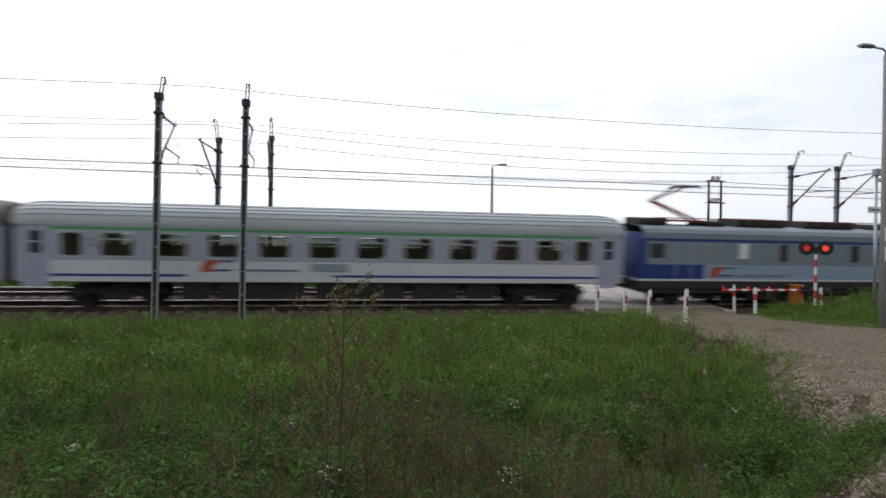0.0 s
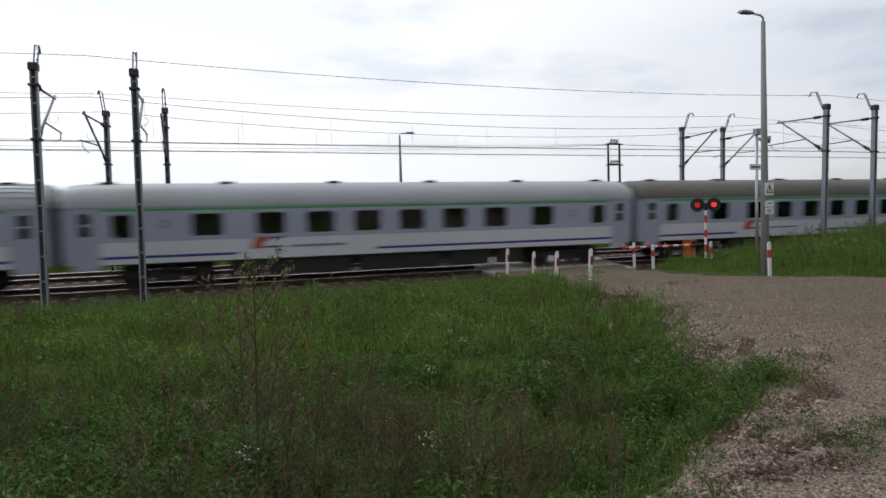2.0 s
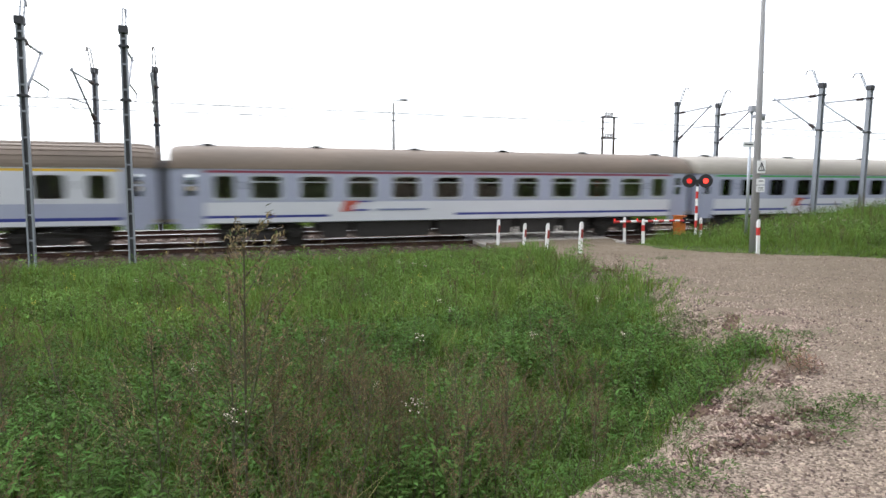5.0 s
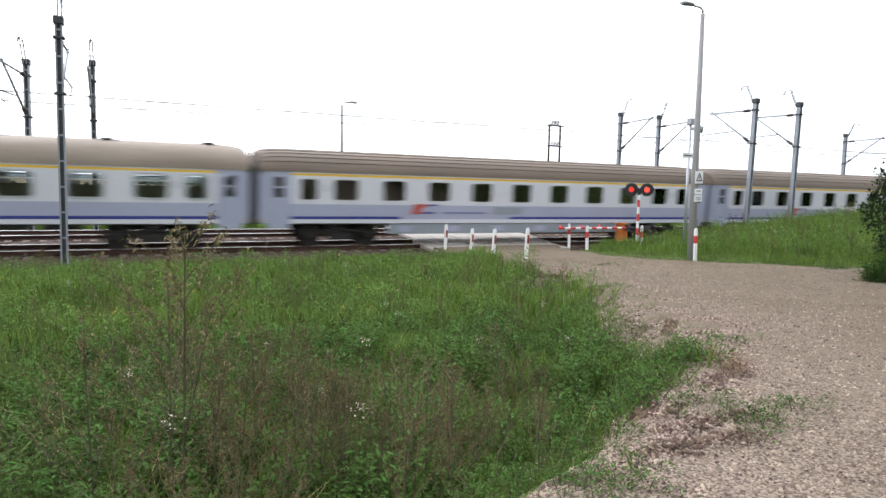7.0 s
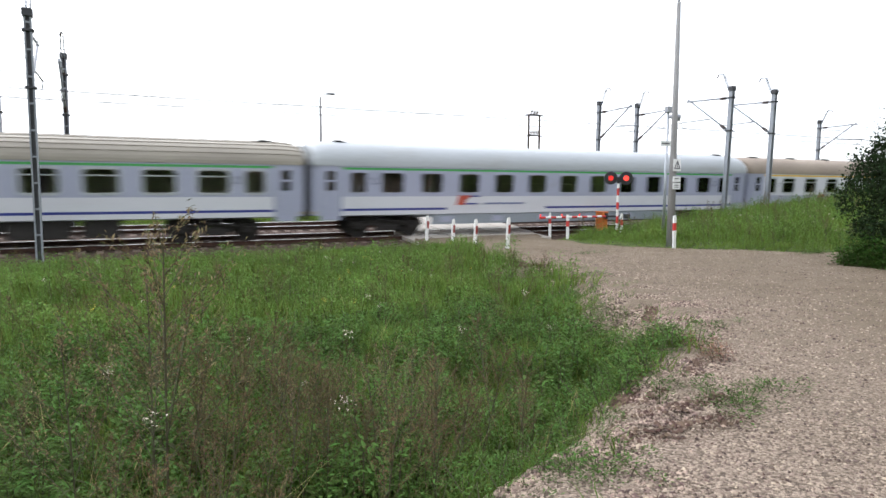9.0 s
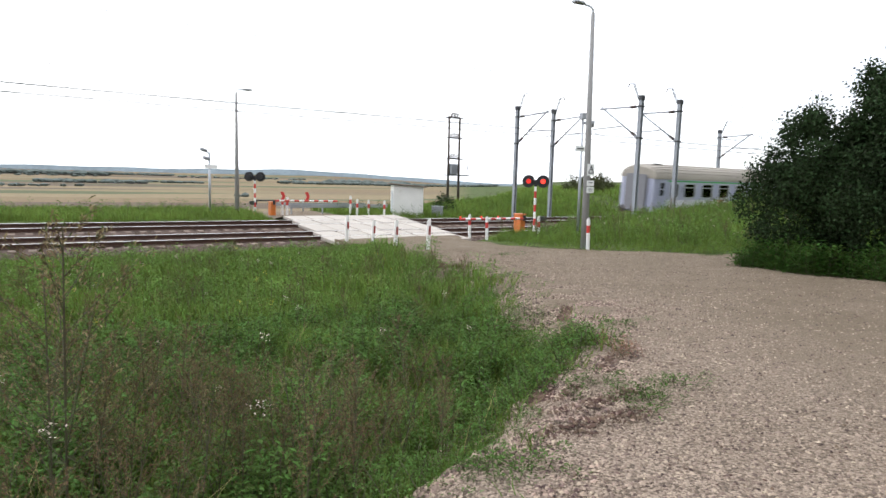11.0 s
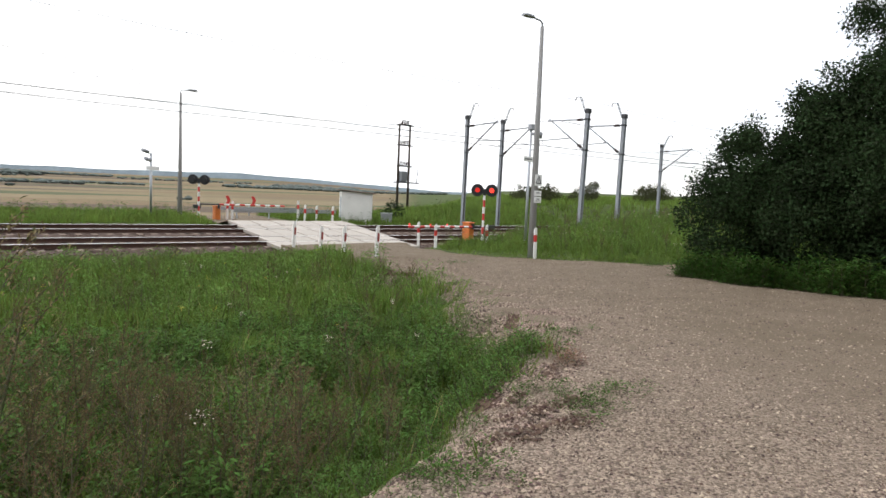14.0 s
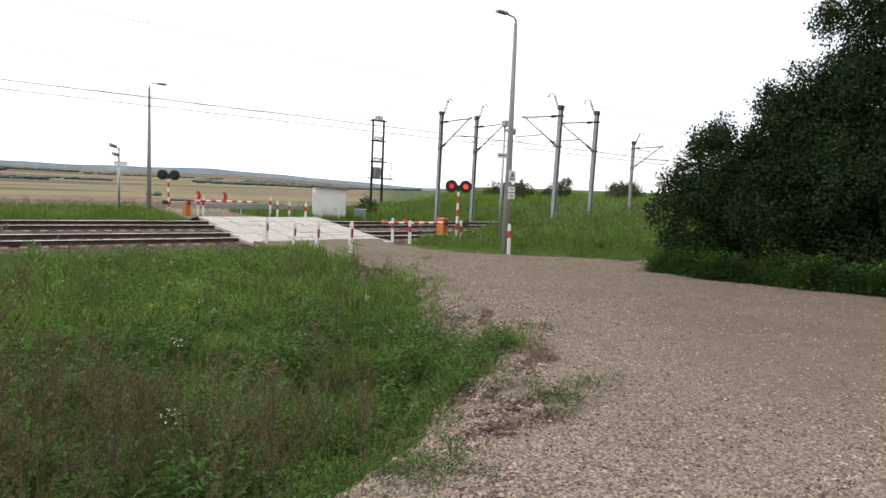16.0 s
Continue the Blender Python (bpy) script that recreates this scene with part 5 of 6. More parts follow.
    part("door", bm, M_LAMPHEAD, ob, "grey steel door")
    ob = thing("cable_cabinet", "low pale grey cable cabinet beside the hut", "cabinet", pose(24.15, 36.6, 0.3, 0, 0, -20))
    bm = bmesh.new()
    box(bm, -0.35, 0.35, -0.2, 0.2, -0.2, 0.62, 0, 0.02)
    part("body", bm, M_LAMPHEAD, ob)
    bm = bmesh.new()
    box(bm, -0.38, 0.38, -0.23, 0.23, 0.62, 0.67, 0, 0.01)
    part("lid", bm, M_STEEL, ob)
    # guard rails of the far road
    for y0 in (41.0, 44.5):
        ob = thing("guardrail", "galvanised guard rail beside the far road", "guard rail", pose(15.2, y0, 0.25), "guard rails of the far road")
        bm = bmesh.new()
        for z0, z1, o in ((0.42, 0.48, 0.0), (0.48, 0.53, -0.04), (0.53, 0.59, 0.0), (0.59, 0.64, -0.04)):
            box(bm, 0, 7.5, o - 0.02, o + 0.02, z0, z1)
        part("rail", bm, M_STEEL, ob)
        for i in range(4):
            bm = bmesh.new()
            box(bm, 0.3 + 2.2 * i - 0.04, 0.3 + 2.2 * i + 0.04, 0.02, 0.1, -0.4, 0.72)
            part("post", bm, M_STEEL, ob)
    # transformer pole
    ob = thing("transformer_pole", "double wooden pole with a transformer and insulators", "transformer pole", pose(33.3, 48.0, 0.4))
    for x in (-0.55, 0.6):
        bm = bmesh.new()
        tube(bm, [(x, 0, -0.6), (x, 0, 8.1)], 0.13, 8, 0, 0.09)
        part("pole", bm, M_WOOD, ob)
    for z in (8.0, 6.2, 4.35):
        bm = bmesh.new()
        box(bm, -0.8, 0.95, -0.06, 0.06, z - 0.05, z + 0.05)
        part("crossarm", bm, M_DARKST, ob)
    bm = bmesh.new()
    box(bm, -0.8, 1.6, -0.35, 0.35, 2.84, 2.94)
    part("platform", bm, M_DARKST, ob)
    bm = bmesh.new()
    tube(bm, [(1.5, 0, 2.9), (1.65, 0, 4.3), (0.6, 0, 4.4)], 0.035, 5)
    part("cable", bm, M_DARKST, ob)
    for z in (8.05, 6.25, 4.4):
        for x in (-0.3, 0.0, 0.3):
            bm = bmesh.new()
            for k in range(4):
                tube(bm, [(x + 0.03 * k, 0, z + 0.1 * k), (x + 0.03 * k, 0, z + 0.1 * k + 0.06)], 0.12, 8)
            part("insulator", bm, M_INSUL, ob)
    bm = bmesh.new()
    box(bm, -0.45, 0.25, -0.3, 0.3, 2.95, 3.9, 0, 0.05)
    for k in range(5):
        box(bm, -0.4 + 0.14 * k, -0.36 + 0.14 * k, -0.38, -0.3, 3.05, 3.8)
    part("transformer", bm, M_LAMPHEAD, ob, "grey finned transformer tank")


build_crossing()


# ---- plants ----
RNG = np.random.default_rng(11)


def tuft_base(blades, height, spread, width, bend):
    """Corners and triangles of one tuft of grass blades."""
    v, f = [], []
    for _ in range(blades):
        a, r = RNG.uniform(0, 2 * math.pi), spread * math.sqrt(RNG.uniform())
        h, lean, b = height * RNG.uniform(0.55, 1.1), bend * RNG.uniform(0.2, 1.0), RNG.uniform(0, 2 * math.pi)
        o, dirn = np.array([r * math.cos(a), r * math.sin(a), -0.04]), np.array([math.cos(b), math.sin(b), 0])
        side, w, k = np.array([-math.sin(b), math.cos(b), 0]), width * RNG.uniform(0.6, 1.2), len(v)
        up = np.array([0, 0, 1.0])
        mid = o + up * h * 0.55 + dirn * lean * h * 0.3
        v += [o - side * w * 0.5, o + side * w * 0.5, mid + side * w * 0.45, mid - side * w * 0.45, o + up * h * (1 - 0.25 * lean) + dirn * lean * h]
        f += [(k, k + 1, k + 2), (k, k + 2, k + 3), (k + 3, k + 2, k + 4)]
    return np.array(v), np.array(f), np.zeros(len(f), int)


def leaf(v, f, o, dirn, up, length, width):
    side = np.cross(dirn, up)
    side /= np.linalg.norm(side) + 1e-9
    k = len(v)
    v += [o, o + dirn * length * 0.45 + side * width * 0.5 + up * length * 0.06, o + dirn * length - up * length * 0.1, o + dirn * length * 0.45 - side * width * 0.5 + up * length * 0.06]
    f += [(k, k + 1, k + 2), (k, k + 2, k + 3)]


def stem(v, f, p, q, r):
    k = len(v)
    for c, rr in ((p, r), (q, r * 0.5)):
        for a in (0, 2.1, 4.2):
            v.append(np.array(c) + np.array([rr * math.cos(a), rr * math.sin(a), 0]))
    for i in range(3):
        j = (i + 1) % 3
        f += [(k + i, k + j, k + 3 + j), (k + i, k + 3 + j, k + 3 + i)]


def weed_base(height, leaves, size, spread=0.28):
    v, f = [], []
    stem(v, f, (0, 0, -0.05), (0.04, 0.02, height * 0.9), 0.006)
    ns = len(f)
    for i in range(leaves):
        t = 0.12 + 0.88 * i / leaves
        a = 2.4 * i + RNG.uniform(-0.4, 0.4)
        r = spread * (1.15 - t) * RNG.uniform(0.2, 1.0)
        o = np.array([r * math.cos(a), r * math.sin(a), height * t * RNG.uniform(0.85, 1.05)])
        pitch = RNG.uniform(-0.2, 0.8)
        dirn = np.array([math.cos(a) * math.cos(pitch), math.sin(a) * math.cos(pitch), math.sin(pitch)])
        leaf(v, f, o, dirn, np.array([0, 0, 1.0]), size * RNG.uniform(0.7, 1.4), size * RNG.uniform(0.3, 0.55))
    return np.array(v), np.array(f), np.array([1] * ns + [0] * (len(f) - ns))


def mugwort_base(height, branches, flakes, size=1.0, spread=0.5, reach=0.46):
    """A tall dry weed: thin stem, rising side twigs set with small brown flower heads, grey-green leaves below."""
    v, f, m = [], [], []
    sway = RNG.uniform(-0.12, 0.12, 2)
    stem(v, f, (0, 0, -0.05), (sway[0] * 0.5, sway[1] * 0.5, height * 0.5), 0.007)
    stem(v, f, (sway[0] * 0.5, sway[1] * 0.5, height * 0.5), (sway[0], sway[1], height), 0.005)
    m += [1] * len(f)
    for i in range(branches):
        t = 0.30 + 0.68 * i / branches
        a = 2.4 * i + RNG.uniform(-0.5, 0.5)
        ln = height * reach * (1.15 - t) * RNG.uniform(0.6, 1.3)
        o = np.array([sway[0] * t, sway[1] * t, height * t])
        dirn = np.array([math.cos(a) * spread, math.sin(a) * spread, 0.85])
        stem(v, f, o, o + dirn * ln, 0.0022)
        m += [1] * 6
        for j in range(flakes):
            p = o + dirn * ln * (0.15 + 0.85 * j / flakes) + RNG.normal(0, 0.010, 3)
            g = RNG.normal(0, 0.55, 3) + dirn
            g /= np.linalg.norm(g)
            leaf(v, f, p, g, np.array([0.2, 0.1, 1.0]), size * RNG.uniform(0.020, 0.046), size * RNG.uniform(0.007, 0.013))
            m += [2, 2] if j % 5 == 0 else [0, 0]
    for i in range(18):
        a, t = 2.4 * i, 0.08 + 0.5 * i / 18
        p = RNG.uniform(-0.4, 0.5)
        leaf(v, f, np.array([sway[0] * t, sway[1] * t, height * t]), np.array([math.cos(a) * math.cos(p), math.sin(a) * math.cos(p), math.sin(p)]), np.array([0, 0, 1.0]), size * RNG.uniform(0.06, 0.12), size * RNG.uniform(0.02, 0.04))
        m += [2, 2]
    return np.array(v), np.array(f), np.array(m)


def flower_base(height):
    v, f = [], []
    stem(v, f, (0, 0, 0), (0, 0, height), 0.004)
    ns = len(f)
    for i in range(26):
        o = np.array([0, 0, height]) + RNG.normal(0, 0.03, 3)
        g = RNG.normal(0, 1, 3) + np.array([0, -0.3, 0.5])
        g /= np.linalg.norm(g)
        leaf(v, f, o, g, np.array([0.1, 0.3, 1.0]), 0.017, 0.012)
    return np.array(v), np.array(f), np.array([1] * ns + [0] * (len(f) - ns))


def scatter(name, label, bases, pos, scale, mats, tilt=0.12, category="grass", parent=None):
    """Turned, tilted and scaled copies of the bases joined into one uncounted growth."""
    V, F, M, off = [], [], [], 0
    pick = RNG.integers(0, len(bases), len(pos))
    for b, (bv, bf, bmat) in enumerate(bases):
        sel = np.where(pick == b)[0]
        if not len(sel):
            continue
        a = RNG.uniform(0, 2 * math.pi, len(sel))
        tx, ty = RNG.normal(0, tilt, (2, len(sel)))
        s = scale[sel][:, None]
        x, y, z = bv[:, 0][None], bv[:, 1][None], bv[:, 2][None]
        c, d = np.cos(a)[:, None], np.sin(a)[:, None]
        X, Y = (c * x - d * y) * s + tx[:, None] * z * s, (d * x + c * y) * s + ty[:, None] * z * s
        P = np.stack([X, Y, z * s], -1) + pos[sel][:, None, :]
        V.append(P.reshape(-1, 3))
        F.append((bf[None] + (np.arange(len(sel)) * len(bv))[:, None, None] + off).reshape(-1, 3))
        M.append(np.tile(bmat, len(sel)))
        off += len(sel) * len(bv)
    me = raw_mesh(name, np.concatenate(V), np.concatenate(F), mats, False, np.concatenate(M))
    return tagged(new(name, me), label, category, kind="stuff")


def spots(count, x0, x1, y0, y1, keep):
    x, y = RNG.uniform(x0, x1, count), RNG.uniform(y0, y1, count)
    k = keep(x, y)
    x, y = x[k], y[k]
    return np.stack([x, y, ground_z(x, y)], -1)


def patch(x, y, f=0.35, ph=0.0):
    """Slow change over the meadow, 0 to 1."""
    return 0.5 + 0.5 * (np.sin(f * 2.1 * x + ph) * np.sin(f * 1.7 * y + 1.3 * ph) + 0.5 * np.sin(f * 4.3 * x + f * 3.1 * y + ph)) / 1.5


def build_meadow():
    field = lambda x, y: (x < left_edge(y) - 0.15 - 1.7 * RNG.uniform(size=len(x)) ** 1.7 * smooth01(1.0, 3.0, y) * smooth01(20, 12, y)) & (x > -0.62 * y - 2.5)
    tufts = [tuft_base(12, 0.40, 0.13, 0.011, 0.6) for _ in range(8)]
    p = spots(15000, -9, 9, 1.6, 10, field)
    verge = lambda q: 0.30 + 0.70 * smooth01(0.15, 1.5, left_edge(q[:, 1]) - q[:, 0])
    size = RNG.uniform(0.6, 1.1, len(p)) * (0.5 + 0.95 * patch(p[:, 0], p[:, 1], 0.7, 0.6)) * verge(p)
    pale = RNG.uniform(size=len(p)) < 0.1 + 0.5 * patch(p[:, 0], p[:, 1], 1.3, 2.6)
    scatter("meadow_grass", "dense tall green meadow grass beside the road", tufts, p[~pale], size[~pale], (M_GRASS,))
    scatter("meadow_grass", "paler seeding meadow grass beside the road", tufts, p[pale], size[pale] * 1.12, (M_GRASS2,))
    straw = [tuft_base(3, 0.72, 0.10, 0.006, 0.7) for _ in range(4)]
    q = spots(1500, -8, 8, 2.2, 14, lambda x, y: field(x, y) & (RNG.uniform(size=len(x)) < patch(x, y, 1.0, 0.9)))
    scatter("dry_grass_stalks", "thin straw-coloured grass stalks in the meadow", straw, q, RNG.uniform(0.6, 1.1, len(q)), (M_STRAW,), 0.3)
    tufts = [tuft_base(8, 0.50, 0.16, 0.022, 0.5) for _ in range(6)]
    p = spots(27000, -18, 12, 10, 24.6, field)
    edge = 1 - 0.68 * smooth01(18.5, 24.0, p[:, 1])
    size = RNG.uniform(0.6, 1.15, len(p)) * (0.5 + 0.95 * patch(p[:, 0], p[:, 1], 0.6, 0.6)) * edge
    pale = RNG.uniform(size=len(p)) < 0.25 + 0.65 * patch(p[:, 0], p[:, 1], 0.5, 2.2)
    scatter("meadow_grass", "dense tall green meadow grass below the tracks", tufts, p[~pale], size[~pale], (M_GRASS,))
    scatter("meadow_grass", "paler seeding meadow grass below the tracks", tufts, p[pale], size[pale], (M_GRASS2,))
    weeds = [weed_base(0.58, 80, 0.064, 0.25) for _ in range(6)]
    p = spots(9000, -9, 9, 1.8, 10, lambda x, y: field(x, y) & (RNG.uniform(size=len(x)) < 0.25 + 0.75 * patch(x, y, 0.5, 2)))
    scatter("leafy_weeds", "leafy green weeds among the meadow grass", weeds, p, RNG.uniform(0.5, 1.05, len(p)) * (0.55 + 0.75 * patch(p[:, 0], p[:, 1], 1.5, 0.3)) * verge(p), (M_WEED, M_STEM), category="weeds")
    weeds = [weed_base(0.68, 56, 0.072, 0.28) for _ in range(5)]
    p = spots(11000, -18, 12, 10, 23.6, lambda x, y: field(x, y) & (RNG.uniform(size=len(x)) < 0.2 + 0.8 * patch(x, y, 0.45, 1)))
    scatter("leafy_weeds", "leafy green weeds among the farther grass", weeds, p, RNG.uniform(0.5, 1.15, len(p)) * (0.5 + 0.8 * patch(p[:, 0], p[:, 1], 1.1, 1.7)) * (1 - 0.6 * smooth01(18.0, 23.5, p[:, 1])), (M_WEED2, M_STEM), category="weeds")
    # dry brown weeds standing out of the near meadow
    mug = [mugwort_base(1.15, 20, 54, 0.62, 0.62, 0.55) for _ in range(6)]
    stand = lambda x, y: np.exp(-((x - 1.4) / 1.2) ** 2 - ((y - 4.0) / 0.9) ** 2) + 0.6 * np.exp(-((x + 0.3) / 1.0) ** 2 - ((y - 3.4) / 0.9) ** 2) + 0.10
    p = spots(760, -5, 3.2, 2.2, 6.5, lambda x, y: field(x, y) & (x < left_edge(y) - 0.9) & (RNG.uniform(size=len(x)) < 0.75 * stand(x, y) * (0.5 + 0.5 * patch(x, y, 0.8, 0.5))))
    scatter("dry_mugwort", "dry brown mugwort stalks with small withered heads", mug, p, RNG.uniform(0.6, 1.0, len(p)), (M_MUG, M_STEM, M_MUGLEAF), 0.16, "weeds")
    p = spots(150, -12, 9, 8, 20, field)
    scatter("dry_mugwort", "sparse dry brown stalks in the far meadow", mug, p, RNG.uniform(0.5, 0.85, len(p)), (M_MUG, M_STEM, M_MUGLEAF), 0.16, "weeds")
    fl = [flower_base(0.75) for _ in range(3)]
    p = spots(60, -10, 7, 4.5, 20, field)
    scatter("pale_flowers", "small pale flower heads scattered in the meadow", fl, p, RNG.uniform(0.6, 1.0, len(p)), (M_FLOWER, M_STEM), category="flowers")
    p = spots(110, -14, 10, 8, 23, field)
    scatter("yellow_flowers", "small yellow flower heads in the far meadow", fl, p, RNG.uniform(0.6, 0.95, len(p)), (M_YELLOW, M_STEM), category="flowers")
    # single tall plants that stand out
    for x, y, s in ((0.20, 4.05, 1.82), (0.14, 4.1, 1.5), (-0.25, 3.9, 1.3), (0.9, 4.0, 0.95), (1.6, 4.05, 1.0), (1.75, 4.25, 1.05), (1.95, 4.4, 0.95), (1.55, 4.4, 0.9)):
        bv, bf, bmat = mugwort_base(1.1, 22 if s > 1.4 else 16, 64 if s > 1.4 else 56, 0.60, 0.80, 0.55)
        ob = thing("tall_weed", "tall dry brown weed standing above the grass", "weed", pose(x, y, float(ground_z(np.array(x), np.array(y)))), "tall dry weeds")
        for i, (nm, mat) in enumerate((("seed_head", M_PLUME), ("stalk", M_STEM), ("leaves", M_MUGLEAF))):
            tagged(part(nm, raw_mesh(nm, bv * s, bf[bmat == i], mat), None, ob), kind="stuff")
    for x, y, h in ((0.12, 3.75, 0.95), (1.28, 3.95, 0.85)):
        bv, bf, bmat = flower_base(h)
        k = bv.copy()
        k[:, 2] = np.where(k[:, 2] > h * 0.8, h + (k[:, 2] - h) * 0.9, k[:, 2])
        k[:, :2] *= 1.1
        me = raw_mesh("flower_head", k + np.array([x, y, float(ground_z(np.array(x), np.array(y)))]), bf, (M_FLOWER, M_STEM), False, bmat)
        tagged(new("flower_head", me), "pale pinkish withered flower head on a stalk", "flower", "flower heads")


def build_banks():
    tufts = [tuft_base(8, 0.42, 0.16, 0.022, 0.5) for _ in range(6)]
    p = spots(30000, 16, 48, 7.5, 24.8, lambda x, y: (x > right_edge(y) + 0.15) & ((x > 19) | (y > 13.0)))
    grow = smooth01(0.0, 2.5, p[:, 0] - right_edge(p[:, 1]))
    scatter("bank_grass", "light green grass on the bank beside the road", tufts, p, RNG.uniform(0.4, 1.2, len(p)) * (0.22 + 0.85 * grow) * (0.45 + 0.95 * patch(p[:, 0], p[:, 1], 0.8, 1)), (M_GRASS2,))
    weeds = [weed_base(0.7, 26, 0.11) for _ in range(4)]
    p = spots(11000, 17.0, 46, 9, 24.6, lambda x, y: (x > right_edge(y) + 0.5) & ((x > 19) | (y > 13.5)) & (RNG.uniform(size=len(x)) < 0.25 + 0.75 * patch(x, y, 0.6)))
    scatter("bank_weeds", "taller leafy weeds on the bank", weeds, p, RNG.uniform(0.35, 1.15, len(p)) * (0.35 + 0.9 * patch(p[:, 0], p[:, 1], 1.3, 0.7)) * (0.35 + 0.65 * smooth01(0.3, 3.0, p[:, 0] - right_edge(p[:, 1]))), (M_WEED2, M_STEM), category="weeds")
    mug = [mugwort_base(1.0, 22, 10) for _ in range(3)]
    p = spots(320, 18.0, 40, 10, 24, lambda x, y: x > right_edge(y) + 1.0)
    scatter("dry_mugwort", "dry brown stalks on the bank", mug, p, RNG.uniform(0.5, 1.0, len(p)), (M_MUG, M_STEM, M_MUGLEAF), 0.16, "weeds")
    fl = [flower_base(0.7) for _ in range(2)]
    p = spots(120, 19, 34, 12, 22, lambda x, y: x > right_edge(y) + 1.5)
    scatter("pale_flowers", "small white flower heads on the bank", fl, p, RNG.uniform(0.6, 1.1, len(p)), (M_FLOWER, M_STEM), category="flowers")
    # beyond the tracks
    off_road = lambda x, y: ~((x > 12.0 + 0.10 * (y - 34)) & (x < 17.9 + 0.10 * (y - 34)))
    tufts = [tuft_base(7, 0.55, 0.2, 0.03, 0.5) for _ in range(5)]
    p = spots(15000, -20, 42, 34.9, 47, off_road)
    scatter("trackside_grass", "green grass beyond the tracks", tufts, p, RNG.uniform(0.5, 1.2, len(p)) * (0.6 + 0.4 * smooth01(34.5, 37, p[:, 1])), (M_GRASS2,))
    tufts = [tuft_base(7, 0.7, 0.35, 0.06, 0.5) for _ in range(4)]
    p = spots(9000, 22, 110, 35.5, 75, lambda x, y: x / y > 0.55)
    scatter("trackside_grass", "green grass on the cutting's bank", tufts, p, RNG.uniform(0.6, 1.2, len(p)), (M_GRASS2,))
    p = spots(900, -4, 40, 35.5, 46, lambda x, y: off_road(x, y) & (RNG.uniform(size=len(x)) < patch(x, y, 0.4, 2)))
    scatter("bank_weeds", "leafy weeds beyond the tracks", weeds, p, RNG.uniform(0.6, 1.4, len(p)), (M_WEED, M_STEM), category="weeds")
    # weeds in the gravel along the road's ragged edge
    small = [tuft_base(10, 0.22, 0.10, 0.010, 0.8) for _ in range(4)]
    y = RNG.uniform(2.4, 20, 900)
    x = left_edge(y) + RNG.normal(-0.55, 0.4, 900)
    p = np.stack([x, y, np.where(x > left_edge(y), road_z(x, y), ground_z(x, y)) - 0.03], -1)
    scatter("edge_weeds", "small weeds in the gravel at the road's edge", small, p, RNG.uniform(0.4, 1.3, 900), (M_GRASS,), 0.3, "weeds")
    low = [weed_base(0.13, 40, 0.035, 0.2) for _ in range(3)]
    for cx, cy, k, label in ((4.38, 3.3, 16, "low green weeds growing in the gravel"), (5.0, 3.47, 12, "low green weeds growing in the gravel"), (2.5, 2.86, 16, "low green weeds at the gravel's edge"), (4.1, 3.9, 18, "low green weeds at the gravel's edge"), (2.2, 3.1, 34, "low green weeds at the gravel's edge"), (2.66, 3.48, 20, "low green weeds at the gravel's edge"), (6.9, 5.75, 14, "low green weeds at the gravel's edge"), (9.3, 11.0, 16, "low weeds at the road's edge"), (13.0, 15.5, 14, "flat weeds in the road"), (18.8, 12.2, 30, "low grass at the foot of the bank")):
        p = np.stack([cx + RNG.normal(0, 0.28, k), cy + RNG.normal(0, 0.13, k), np.zeros(k)], -1)
        p[:, 2] = road_z(p[:, 0], p[:, 1])
        scatter("gravel_weeds", label, low, p, RNG.uniform(0.4, 1.0, k), (M_WEED, M_STEM), 0.4, "weeds")
    # thin olive growth on the washed-out tongue beside the road
    k = 420
    t = RNG.uniform(0, 1, k)
    x, y = 3.35 + 2.45 * t + RNG.normal(0, 0.14, k), 4.35 + 1.25 * t + RNG.normal(0, 0.26, k)
    p = np.stack([x, y, np.where(x > left_edge(y), road_z(x, y), ground_z(x, y))], -1)
    low = [weed_base(0.26, 46, 0.042, 0.16) for _ in range(4)]
    scatter("edge_weeds", "thin olive weeds on the washed-out verge", low, p[:260], RNG.uniform(0.5, 1.3, 260), (M_WEED, M_STEM), 0.4, "weeds")
    scatter("edge_weeds", "wispy pale grass on the washed-out verge", small, p[260:], RNG.uniform(0.7, 1.6, k - 260), (M_GRASS2,), 0.3, "weeds")
    mug = [weed_base(0.30, 90, 0.034, 0.20) for _ in range(3)]
    p = np.array([[5.42 + 0.16 * math.cos(i * 2.4), 4.52 + 0.1 * math.sin(i * 2.4), 0.59] for i in range(9)])
    scatter("withered_weed", "low reddish brown withered weed in the gravel", mug, p, RNG.uniform(0.5, 0.9, 9), (M_RUSTY, M_STEM), 0.6, "weed")


def stone_base():
    v = np.array([(1, 0, 0), (0, 1, 0), (-1, 0, 0), (0, -1, 0), (0, 0, 0.8), (0, 0, -0.5)], float) * RNG.uniform(0.6, 1.2, (6, 3))
    f = np.array([(0, 1, 4), (1, 2, 4), (2, 3, 4), (3, 0, 4), (1, 0, 5), (2, 1, 5), (3, 2, 5), (0, 3, 5)])
    return v, f, np.zeros(8, int)


